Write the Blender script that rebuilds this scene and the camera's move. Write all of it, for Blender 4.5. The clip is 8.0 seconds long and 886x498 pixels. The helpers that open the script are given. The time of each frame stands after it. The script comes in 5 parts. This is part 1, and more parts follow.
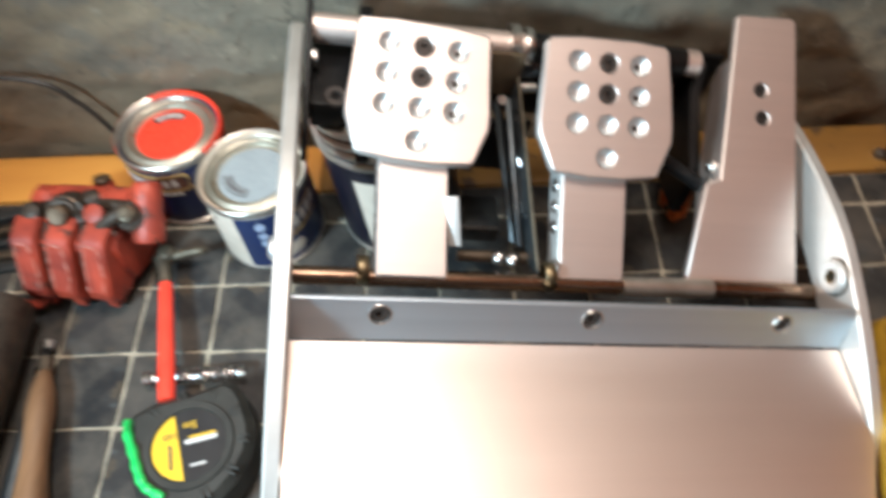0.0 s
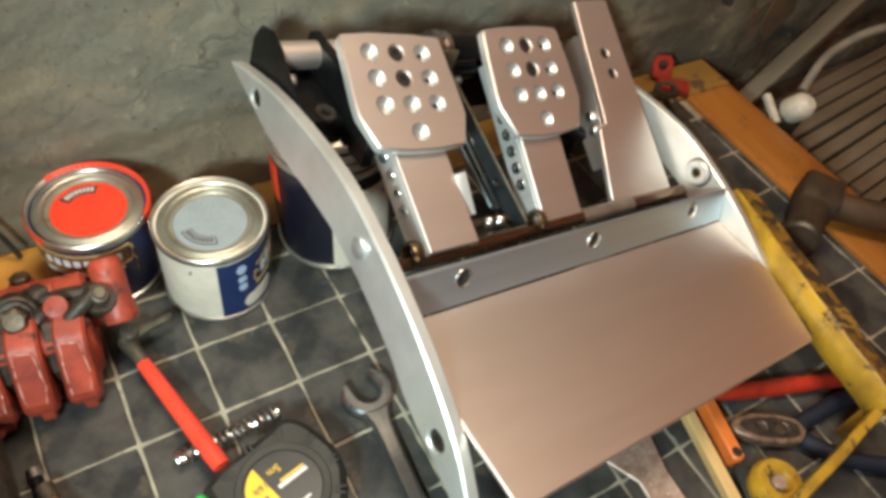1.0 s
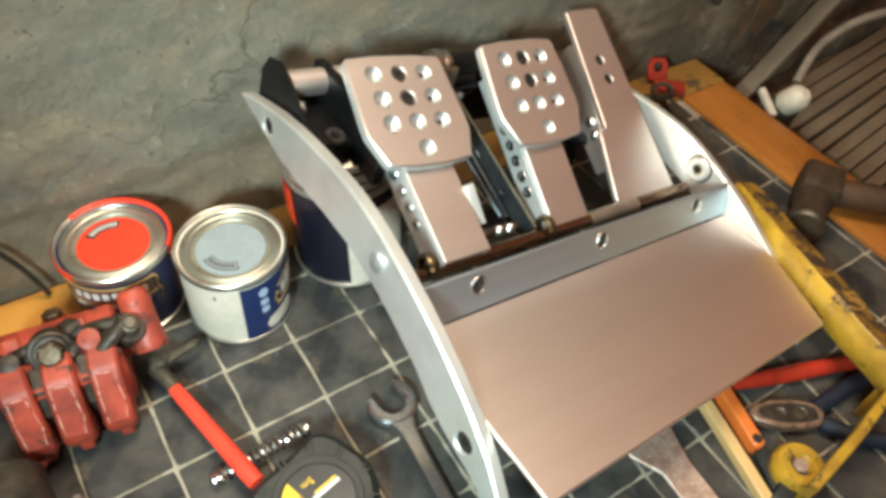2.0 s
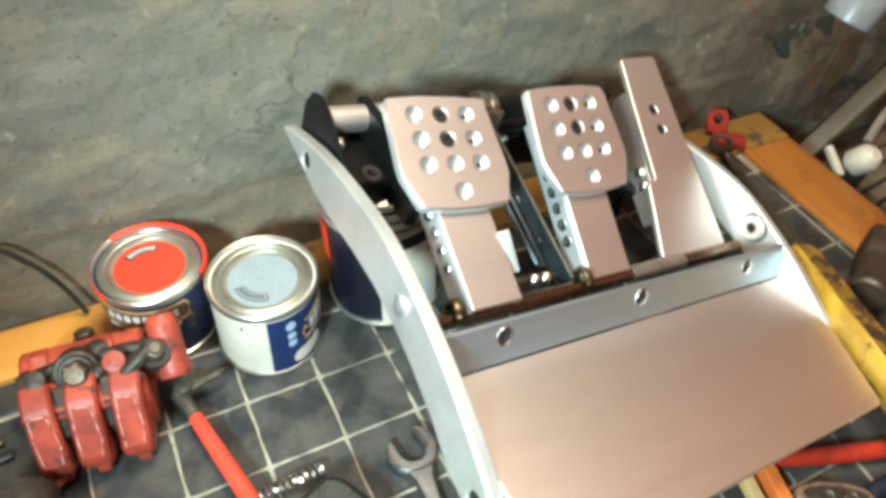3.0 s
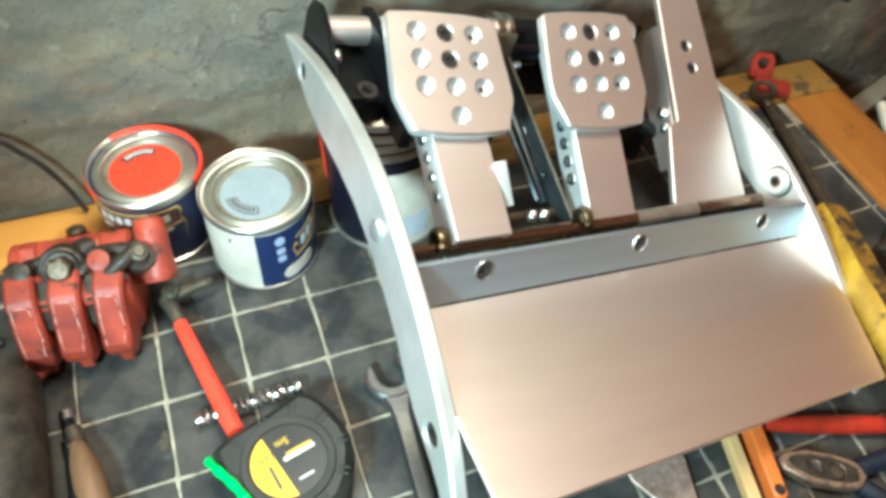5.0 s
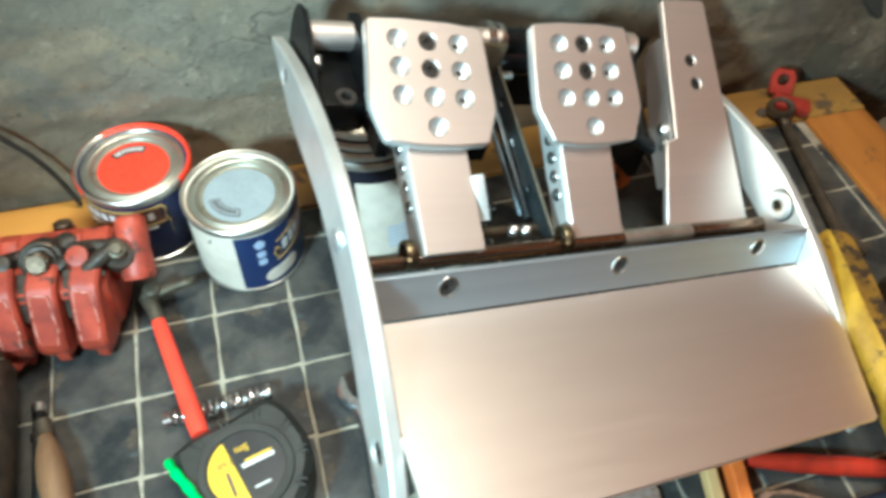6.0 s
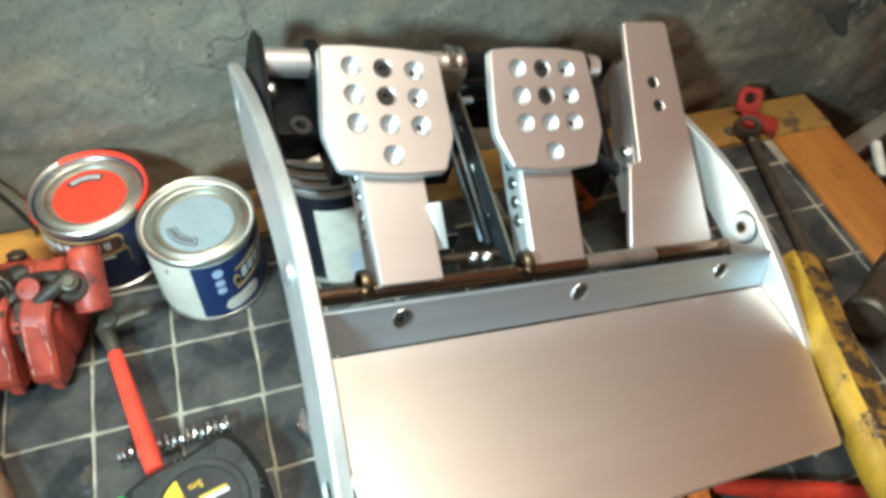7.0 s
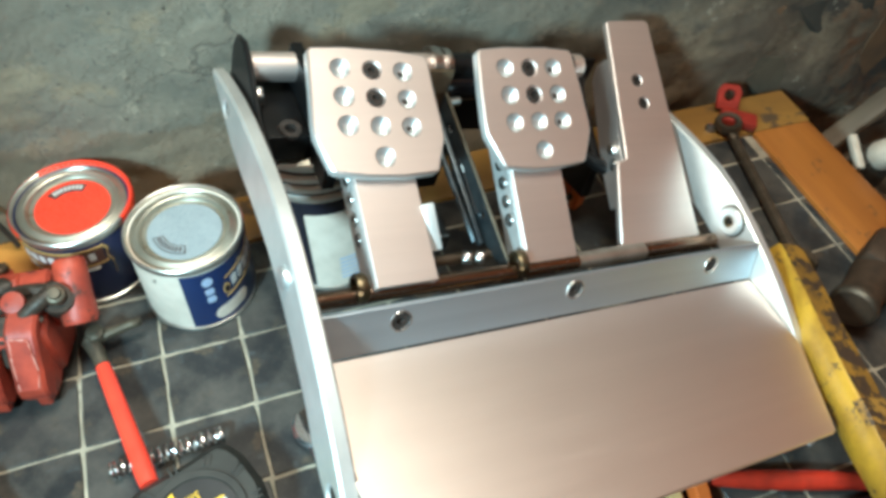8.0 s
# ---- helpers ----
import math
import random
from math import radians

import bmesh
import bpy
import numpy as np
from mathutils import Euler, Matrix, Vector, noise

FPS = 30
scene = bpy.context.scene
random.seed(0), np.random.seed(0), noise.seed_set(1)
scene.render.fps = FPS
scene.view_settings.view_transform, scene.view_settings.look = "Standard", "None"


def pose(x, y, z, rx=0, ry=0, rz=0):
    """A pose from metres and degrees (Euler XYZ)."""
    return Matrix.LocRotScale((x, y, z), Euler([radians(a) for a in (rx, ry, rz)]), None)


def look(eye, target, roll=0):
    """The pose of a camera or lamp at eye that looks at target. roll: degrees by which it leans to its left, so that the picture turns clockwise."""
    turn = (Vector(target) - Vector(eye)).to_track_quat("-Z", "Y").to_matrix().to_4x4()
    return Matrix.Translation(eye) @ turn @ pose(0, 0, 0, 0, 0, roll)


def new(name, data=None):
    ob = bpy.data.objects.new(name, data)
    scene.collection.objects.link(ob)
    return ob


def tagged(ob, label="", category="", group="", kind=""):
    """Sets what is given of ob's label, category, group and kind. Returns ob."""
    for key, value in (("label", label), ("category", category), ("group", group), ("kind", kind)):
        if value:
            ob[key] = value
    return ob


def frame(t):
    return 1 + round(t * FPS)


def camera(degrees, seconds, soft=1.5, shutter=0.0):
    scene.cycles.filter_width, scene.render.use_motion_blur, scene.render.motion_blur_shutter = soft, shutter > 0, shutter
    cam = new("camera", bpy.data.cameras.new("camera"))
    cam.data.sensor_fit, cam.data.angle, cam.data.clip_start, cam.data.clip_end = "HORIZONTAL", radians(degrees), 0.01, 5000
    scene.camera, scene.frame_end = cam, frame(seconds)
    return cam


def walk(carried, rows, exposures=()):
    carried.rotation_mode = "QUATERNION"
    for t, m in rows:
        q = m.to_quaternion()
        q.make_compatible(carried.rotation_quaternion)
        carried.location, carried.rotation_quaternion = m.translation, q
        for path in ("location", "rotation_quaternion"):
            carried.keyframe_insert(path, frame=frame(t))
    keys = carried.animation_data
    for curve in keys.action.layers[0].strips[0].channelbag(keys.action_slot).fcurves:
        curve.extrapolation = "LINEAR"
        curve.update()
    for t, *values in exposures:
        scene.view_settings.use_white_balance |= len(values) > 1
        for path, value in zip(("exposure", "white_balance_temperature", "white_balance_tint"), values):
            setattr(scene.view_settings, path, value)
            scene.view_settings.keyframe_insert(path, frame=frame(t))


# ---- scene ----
cam = camera(62.9, 8.0, soft=3.6, shutter=0.5)
PATH = [
    (0, (0.172, -0.257, 0.419), (0.096, 0.855, -1.241), -5.2),
    (0.1, (0.163, -0.249, 0.417), (0.183, 0.823, -1.271), -1.9),
    (0.2, (0.153, -0.245, 0.412), (0.244, 0.851, -1.259), 0.1),
    (0.3, (0.129, -0.249, 0.407), (0.325, 0.876, -1.235), 2.4),
    (0.4, (0.103, -0.25, 0.408), (0.41, 0.841, -1.24), 4.0),
    (0.5, (0.07, -0.249, 0.407), (0.553, 0.821, -1.213), 7.3),
    (0.7, (0.012, -0.26, 0.412), (0.777, 0.779, -1.116), 11.6),
    (0.8, (-0.008, -0.259, 0.418), (0.777, 0.746, -1.122), 11.9),
    (1, (-0.034, -0.268, 0.421), (0.779, 0.733, -1.108), 12.1),
    (1.2, (-0.04, -0.27, 0.428), (0.819, 0.787, -1.037), 10.2),
    (1.5, (-0.045, -0.28, 0.432), (0.819, 0.803, -1.01), 8.7),
    (1.7, (-0.047, -0.279, 0.431), (0.804, 0.752, -1.057), 8.6),
    (2.8, (-0.024, -0.271, 0.427), (0.661, 0.861, -1.073), 4.8),
    (3, (-0.023, -0.274, 0.426), (0.675, 0.914, -1.024), 5.6),
    (3.5, (-0.02, -0.269, 0.422), (0.697, 0.937, -1.004), 7.3),
    (3.7, (-0.015, -0.276, 0.419), (0.68, 0.936, -1.012), 6.7),
    (4, (-0.01, -0.272, 0.417), (0.701, 0.895, -1.043), 6.6),
    (4.2, (-0.01, -0.271, 0.416), (0.662, 0.898, -1.06), 6.2),
    (4.5, (-0.008, -0.272, 0.416), (0.615, 0.875, -1.099), 7.7),
    (4.7, (-0.002, -0.276, 0.415), (0.596, 0.844, -1.13), 7.8),
    (5.8, (0.047, -0.283, 0.417), (0.418, 0.839, -1.196), 4.3),
    (6, (0.053, -0.282, 0.416), (0.472, 0.859, -1.173), 5.2),
    (6.2, (0.065, -0.282, 0.422), (0.49, 0.857, -1.166), 5.5),
    (6.5, (0.068, -0.279, 0.418), (0.55, 0.877, -1.141), 6.2),
    (7, (0.073, -0.276, 0.419), (0.525, 0.878, -1.151), 5.5),
    (7.2, (0.073, -0.278, 0.419), (0.512, 0.901, -1.135), 4.3),
    (7.5, (0.071, -0.278, 0.419), (0.512, 0.903, -1.134), 4.3),
    (7.7, (0.069, -0.275, 0.417), (0.538, 0.883, -1.145), 5.5),
    (8, (0.063, -0.274, 0.415), (0.583, 0.872, -1.139), 6.3),
]
walk(cam, [(t, look(eye, target, roll)) for t, eye, target, roll in PATH], exposures=[(0, 0.04, 4950, -8), (0.5, -0.22, 5200, -10), (1.0, -0.26, 5560, -13), (1.7, -0.09, 5520, -14), (2.8, 0.36, 5040, -18), (3.5, 0.43, 4920, -20), (4.7, 0.41, 4800, -22), (5.8, 0.29, 4600, -22), (7.0, 0.17, 4590, -22), (8.0, 0.13, 4590, -22)])

# ---------------------------------------------------------------- light
world = bpy.data.worlds.new("workshop_world")
scene.world = world
world.use_nodes = True
bg = world.node_tree.nodes["Background"]
bg.inputs[0].default_value = (0.30, 0.24, 0.19, 1)
bg.inputs[1].default_value = 0.25


def lamp(name, kind, energy, colour, m, **kw):
    data = bpy.data.lights.new(name, kind)
    data.energy, data.color = energy, colour
    ob = new(name, data)
    ob.matrix_world = m
    return data


# a white work lamp beside the bench and an unseen warm lamp added overhead
work = lamp("work_lamp", "SPOT", 29.0, (1.0, 0.99, 0.95), look((-0.27, -0.42, 0.47), (0.17, 0.00, 0.08)))
work.spot_size, work.spot_blend, work.shadow_soft_size = radians(66), 1.0, 0.05
overhead_lamp = lamp("overhead_lamp", "POINT", 37.0, (1.0, 0.72, 0.56), pose(0.15, -0.03, 1.00))
overhead_lamp.shadow_soft_size = 0.18


# ---------------------------------------------------------------- materials
def nodes_of(name):
    m = bpy.data.materials.new(name)
    m.use_nodes = True
    nt = m.node_tree
    return m, nt, nt.nodes["Principled BSDF"]


def noise_tex(nt, scale, detail=4.0, rough=0.55, stretch=(1, 1, 1), coords="Object", offset=(0, 0, 0)):
    tc = nt.nodes.new("ShaderNodeTexCoord")
    mp = nt.nodes.new("ShaderNodeMapping")
    mp.inputs["Scale"].default_value = stretch
    mp.inputs["Location"].default_value = offset
    nz = nt.nodes.new("ShaderNodeTexNoise")
    nz.inputs["Scale"].default_value = scale
    nz.inputs["Detail"].default_value = detail
    nz.inputs["Roughness"].default_value = rough
    nt.links.new(tc.outputs[coords], mp.inputs["Vector"])
    nt.links.new(mp.outputs["Vector"], nz.inputs["Vector"])
    return nz.outputs["Fac"]


def ramp(nt, fac, lo, hi, a=(0, 0, 0, 1), b=(1, 1, 1, 1)):
    r = nt.nodes.new("ShaderNodeValToRGB")
    r.color_ramp.elements[0].position, r.color_ramp.elements[1].position = lo, hi
    r.color_ramp.elements[0].color, r.color_ramp.elements[1].color = a, b
    nt.links.new(fac, r.inputs["Fac"])
    return r.outputs["Color"]


def mixed(nt, fac, a, b):
    mx = nt.nodes.new("ShaderNodeMix")
    mx.data_type = "RGBA"
    for sock, val in ((mx.inputs["Factor"], fac), (mx.inputs["A"], a), (mx.inputs["B"], b)):
        if isinstance(val, (tuple, float, int)):
            sock.default_value = val
        else:
            nt.links.new(val, sock)
    return mx.outputs["Result"]


def col(c):
    return (c[0], c[1], c[2], 1.0)


def bump(nt, bsdf, height, strength, distance=0.001):
    b = nt.nodes.new("ShaderNodeBump")
    b.inputs["Strength"].default_value, b.inputs["Distance"].default_value = strength, distance
    nt.links.new(height, b.inputs["Height"])
    nt.links.new(b.outputs["Normal"], bsdf.inputs["Normal"])


def surface(name, a, b, scale, rough=(0.4, 0.6), metal=0.0, relief=0.15, fine=900.0, stretch=(1, 1, 1), wear=None, span=(0.35, 0.65), coat=0.0, gloss=0.5, brushed=0.0):
    """Two colours in large patches, a fine grain in relief and gloss, and, if given, worn spots of a third colour."""
    m, nt, bsdf = nodes_of(name)
    big = noise_tex(nt, scale, 5, 0.6, stretch)
    grain = noise_tex(nt, fine, 3, 0.6, stretch, offset=(3.1, 1.7, 0.4))
    colour = mixed(nt, ramp(nt, big, span[0], span[1]), col(a), col(b))
    if brushed:
        lines = noise_tex(nt, 330, 4, 0.7, stretch, offset=(5.3, 2.9, 1.4))
        colour = mixed(nt, ramp(nt, lines, 0.30, 0.72, (0, 0, 0, 1), (brushed, brushed, brushed, 1)), colour, col([c * 0.72 for c in b]))
    if wear:
        spots = noise_tex(nt, wear[1], 6, 0.7, (1, 1, 1), offset=(9.3, 4.1, 7.7))
        colour = mixed(nt, ramp(nt, spots, wear[2], wear[2] + 0.06), colour, col(wear[0]))
    nt.links.new(colour, bsdf.inputs["Base Color"])
    rr = nt.nodes.new("ShaderNodeMapRange")
    rr.inputs["To Min"].default_value, rr.inputs["To Max"].default_value = rough
    nt.links.new(grain, rr.inputs["Value"])
    nt.links.new(rr.outputs["Result"], bsdf.inputs["Roughness"])
    bsdf.inputs["Metallic"].default_value = metal
    bsdf.inputs["Coat Weight"].default_value = coat
    bsdf.inputs["Specular IOR Level"].default_value = gloss
    bump(nt, bsdf, grain, relief, 0.0006)
    return m


BRUSHED = surface("brushed_aluminium", (0.93, 0.82, 0.745), (0.87, 0.76, 0.69), 14, (0.40, 0.50), 1.0, 0.07, 1500, (0.012, 1, 1), brushed=0.06)
PAD = surface("pedal_aluminium", (0.80, 0.715, 0.665), (0.74, 0.66, 0.615), 30, (0.46, 0.56), 1.0, 0.06, 1800, (0.02, 1, 1), brushed=0.13)
DISH = surface("bright_countersink", (0.72, 0.745, 0.75), (0.62, 0.645, 0.65), 200, (0.36, 0.48), 0.86, 0.02)
CAST = surface("satin_aluminium", (0.70, 0.70, 0.68), (0.56, 0.56, 0.545), 30, (0.34, 0.50), 0.50, 0.08, 1200, wear=((0.45, 0.44, 0.42), 70, 0.70))
PLATE = surface("satin_plate_aluminium", (0.75, 0.75, 0.725), (0.61, 0.61, 0.585), 26, (0.36, 0.50), 0.66, 0.08, 1200, wear=((0.52, 0.51, 0.48), 60, 0.66))
# heel plate's metal again, with cool reflected light put into the colour
FLANGE = surface("cool_lit_aluminium", (0.60, 0.69, 0.77), (0.53, 0.62, 0.70), 30, (0.40, 0.52), 1.0, 0.06, 1500, (0.012, 1, 1), brushed=0.13)
BLACK = surface("black_paint", (0.0045, 0.0045, 0.005), (0.008, 0.008, 0.008), 60, (0.30, 0.46), 0.0, 0.08, gloss=0.22)
STEEL = surface("bright_steel", (0.66, 0.65, 0.62), (0.54, 0.53, 0.51), 80, (0.20, 0.36), 1.0, 0.06)
CHROME = surface("worn_chrome", (0.66, 0.67, 0.68), (0.50, 0.51, 0.52), 70, (0.14, 0.26), 0.95, 0.06)
SPRINGSTEEL = surface("spring_steel", (0.80, 0.79, 0.77), (0.66, 0.65, 0.63), 90, (0.16, 0.28), 1.0, 0.04)
DARKSTEEL = surface("dark_steel", (0.085, 0.070, 0.050), (0.14, 0.115, 0.085), 90, (0.35, 0.60), 0.8, 0.20, wear=((0.24, 0.18, 0.11), 160, 0.62))
BLUESTEEL = surface("blued_steel", (0.035, 0.043, 0.050), (0.075, 0.085, 0.090), 60, (0.30, 0.50), 0.7, 0.12)
ROD = surface("oiled_rod", (0.34, 0.24, 0.17), (0.20, 0.14, 0.10), 40, (0.16, 0.34), 1.0, 0.08, 900, (0.2, 1, 1))
ZINC = surface("yellow_zinc", (0.24, 0.20, 0.12), (0.15, 0.12, 0.07), 120, (0.32, 0.50), 1.0, 0.08)
BOLT = surface("black_bolt", (0.022, 0.019, 0.017), (0.050, 0.040, 0.034), 300, (0.38, 0.56), 0.3, 0.15, gloss=0.35)
TINPLATE = surface("tinplate", (0.66, 0.65, 0.60), (0.50, 0.48, 0.42), 60, (0.24, 0.42), 0.88, 0.10, 500, wear=((0.34, 0.29, 0.20), 120, 0.64))
LIDTIN = surface("dull_lid_tinplate", (0.46, 0.44, 0.36), (0.36, 0.34, 0.27), 45, (0.34, 0.50), 0.80, 0.10, 500, wear=((0.28, 0.24, 0.16), 90, 0.62))
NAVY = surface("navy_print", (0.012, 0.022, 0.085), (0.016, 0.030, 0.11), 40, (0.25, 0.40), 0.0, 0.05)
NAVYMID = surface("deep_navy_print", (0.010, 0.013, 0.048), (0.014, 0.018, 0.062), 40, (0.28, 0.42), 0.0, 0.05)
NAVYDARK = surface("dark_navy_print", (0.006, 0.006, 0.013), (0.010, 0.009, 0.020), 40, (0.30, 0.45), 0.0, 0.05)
PAPER = surface("white_print", (0.74, 0.665, 0.56), (0.62, 0.55, 0.455), 50, (0.30, 0.50), 0.0, 0.06, wear=((0.42, 0.40, 0.36), 150, 0.72))
OLIVE = surface("oily_brown_plate", (0.115, 0.082, 0.045), (0.070, 0.050, 0.028), 60, (0.40, 0.60), 0.2, 0.20, 500)
GLOSSBLACK = surface("gloss_black", (0.004, 0.004, 0.005), (0.007, 0.007, 0.008), 60, (0.10, 0.18), 0.0, 0.03)
WORNSHADEDYELLOW = surface("worn_shaded_yellow_paint", (0.30, 0.165, 0.020), (0.15, 0.085, 0.018), 60, (0.30, 0.55), 0.1, 0.30, 500, wear=((0.050, 0.034, 0.022), 70, 0.50))
WORNBARE = surface("paint_worn_to_rust", (0.34, 0.20, 0.035), (0.055, 0.036, 0.022), 160, (0.40, 0.62), 0.2, 0.40, 500, span=(0.44, 0.54), wear=((0.30, 0.28, 0.24), 260, 0.64))
BROWNPRINT = surface("dark_brown_print", (0.090, 0.040, 0.030), (0.13, 0.055, 0.040), 60, (0.30, 0.45), 0.0, 0.05)
GOLD = surface("gold_print", (0.50, 0.34, 0.12), (0.42, 0.27, 0.09), 60, (0.30, 0.50), 0.0, 0.05)
PALEBLUE = surface("pale_print", (0.45, 0.52, 0.68), (0.36, 0.43, 0.60), 200, (0.30, 0.50), 0.0, 0.05)
REDPAINT = surface("red_enamel", (0.80, 0.055, 0.022), (0.70, 0.045, 0.020), 60, (0.22, 0.34), 0.0, 0.05)
GREYPAINT = surface("pale_grey_enamel", (0.31, 0.345, 0.362), (0.27, 0.305, 0.322), 60, (0.22, 0.34), 0.0, 0.05)
CALIPER = surface("caliper_red_paint", (0.40, 0.062, 0.030), (0.20, 0.030, 0.018), 45, (0.34, 0.62), 0.0, 0.40, 380, wear=((0.055, 0.028, 0.020), 60, 0.575))
CALEDGE = surface("scuffed_red_paint", (0.72, 0.46, 0.39), (0.58, 0.22, 0.16), 220, (0.30, 0.50), 0.0, 0.20)
TAN = surface("tarnished_steel", (0.125, 0.108, 0.075), (0.065, 0.056, 0.040), 120, (0.40, 0.60), 0.5, 0.20, 500)
OILY = surface("oily_bolt_steel", (0.060, 0.042, 0.026), (0.15, 0.105, 0.065), 130, (0.28, 0.55), 0.6, 0.30, 500)
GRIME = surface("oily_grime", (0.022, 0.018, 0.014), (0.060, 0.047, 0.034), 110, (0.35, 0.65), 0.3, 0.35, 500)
HANDLERED = surface("red_dipped_handle", (0.85, 0.070, 0.035), (0.76, 0.055, 0.028), 50, (0.32, 0.46), 0.0, 0.05)
RUBBER = surface("black_rubber", (0.015, 0.016, 0.014), (0.027, 0.028, 0.024), 80, (0.42, 0.62), 0.0, 0.25, 900)
TAPELABEL = surface("tape_label_black", (0.020, 0.020, 0.021), (0.030, 0.030, 0.031), 60, (0.25, 0.40), 0.0, 0.05)
YELLOWPRINT = surface("yellow_print", (0.78, 0.52, 0.025), (0.70, 0.45, 0.020), 60, (0.28, 0.42), 0.0, 0.05, wear=((0.25, 0.18, 0.03), 130, 0.68))
GREENSTRAP = surface("green_plastic", (0.10, 0.62, 0.13), (0.08, 0.52, 0.10), 60, (0.30, 0.45), 0.0, 0.05)
YELLOWPAINT = surface("chipped_yellow_paint", (0.50, 0.31, 0.022), (0.29, 0.17, 0.018), 45, (0.28, 0.48), 0.0, 0.25, 500, wear=((0.085, 0.055, 0.028), 55, 0.57))
TIMBER = surface("stained_edging", (0.36, 0.140, 0.022), (0.23, 0.082, 0.015), 28, (0.32, 0.50), 0.0, 0.20, 300, (1, 0.12, 1), wear=((0.15, 0.07, 0.025), 50, 0.60))
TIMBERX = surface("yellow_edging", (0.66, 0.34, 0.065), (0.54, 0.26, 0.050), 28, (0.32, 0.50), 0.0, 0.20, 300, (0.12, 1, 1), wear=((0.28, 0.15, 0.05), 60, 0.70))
# the yellow edging again, dirtier, with the pedal set's shade in its colour
TIMBERSHADED = surface("dirty_shaded_yellow_edging", (0.30, 0.165, 0.030), (0.19, 0.100, 0.022), 22, (0.40, 0.60), 0.0, 0.25, 300, (0.12, 1, 1), wear=((0.085, 0.055, 0.028), 45, 0.56))
ASH = surface("worn_ash_handle", (0.25, 0.145, 0.070), (0.12, 0.068, 0.034), 60, (0.40, 0.60), 0.0, 0.25, 300, (1, 0.15, 1), wear=((0.12, 0.07, 0.035), 90, 0.66))
RUST = surface("dark_rust", (0.032, 0.022, 0.014), (0.062, 0.040, 0.024), 70, (0.50, 0.75), 0.2, 0.45, 300, gloss=0.3)
DARKWOOD = surface("dark_oiled_wood", (0.075, 0.040, 0.018), (0.034, 0.019, 0.011), 50, (0.45, 0.65), 0.0, 0.25, 300, (1, 0.2, 1))
PALEWOOD = surface("pale_wood", (0.66, 0.46, 0.20), (0.56, 0.37, 0.15), 60, (0.40, 0.60), 0.0, 0.20, 300, (1, 0.15, 1))
LATHWOOD = surface("weathered_lath", (0.17, 0.130, 0.085), (0.105, 0.078, 0.050), 40, (0.55, 0.75), 0.0, 0.35, 220, (0.2, 1, 1))
GREYWOOD = surface("grey_timber", (0.15, 0.115, 0.075), (0.09, 0.066, 0.044), 40, (0.55, 0.75), 0.0, 0.35, 220, (1, 0.2, 1))
ORANGEPL = surface("orange_plastic", (0.70, 0.20, 0.035), (0.58, 0.15, 0.028), 70, (0.32, 0.48), 0.0, 0.10, wear=((0.55, 0.36, 0.26), 90, 0.68))
REDTOOL = surface("red_tool_enamel", (0.27, 0.026, 0.016), (0.19, 0.019, 0.012), 60, (0.25, 0.42), 0.0, 0.12, wear=((0.10, 0.03, 0.02), 90, 0.68))
PLIERSTEEL = surface("coppery_plier_steel", (0.36, 0.24, 0.17), (0.15, 0.105, 0.075), 140, (0.35, 0.60), 0.6, 0.30, 500, wear=((0.50, 0.30, 0.18), 200, 0.60))
REDLEVER = surface("red_lever_enamel", (0.44, 0.032, 0.014), (0.26, 0.022, 0.012), 60, (0.25, 0.42), 0.0, 0.12, wear=((0.10, 0.03, 0.02), 90, 0.66))
COPPERY = surface("scraped_blade", (0.58, 0.47, 0.41), (0.38, 0.27, 0.21), 150, (0.48, 0.66), 0.7, 0.30, 400, wear=((0.72, 0.66, 0.60), 420, 0.60))
BLUECLOTH = surface("blue_grip", (0.005, 0.009, 0.022), (0.009, 0.014, 0.030), 80, (0.50, 0.70), 0.0, 0.20)
WHITEPL = surface("dirty_white_plastic", (0.62, 0.56, 0.46), (0.48, 0.42, 0.33), 70, (0.35, 0.55), 0.0, 0.10)
CABLE = surface("black_cable", (0.020, 0.018, 0.016), (0.040, 0.034, 0.028), 70, (0.40, 0.60), 0.0, 0.10)
GREYCABLE = surface("grey_cable", (0.20, 0.17, 0.13), (0.13, 0.11, 0.085), 70, (0.45, 0.65), 0.0, 0.10)
BARWHITE = surface("white_lettering", (0.70, 0.69, 0.66), (0.60, 0.59, 0.56), 90, (0.35, 0.50), 0.0, 0.05)
BARDARK = surface("dark_lettering", (0.05, 0.04, 0.04), (0.08, 0.065, 0.06), 90, (0.35, 0.50), 0.0, 0.05)
GROUT = surface("cream_grout", (0.46, 0.42, 0.32), (0.27, 0.25, 0.19), 60, (0.70, 0.90), 0.0, 0.40, 800, wear=((0.10, 0.10, 0.09), 26, 0.56))
STONEPALE = surface("pale_stone", (0.105, 0.090, 0.060), (0.065, 0.056, 0.038), 30, (0.75, 0.95), 0.0, 0.5, 260)
STONEDARK = surface("dark_stone", (0.060, 0.055, 0.042), (0.035, 0.033, 0.027), 30, (0.75, 0.95), 0.0, 0.5, 260)
STONERUST = surface("orange_stone", (0.17, 0.098, 0.046), (0.10, 0.066, 0.038), 40, (0.75, 0.95), 0.0, 0.5, 260)
PIPEWHITE = surface("white_pipe_plastic", (0.25, 0.26, 0.27), (0.17, 0.18, 0.19), 40, (0.25, 0.40), 0.0, 0.05)
PLAIN = surface("workshop_plaster", (0.46, 0.34, 0.26), (0.36, 0.26, 0.19), 4, (0.80, 0.95), 0.0, 0.30, 60)

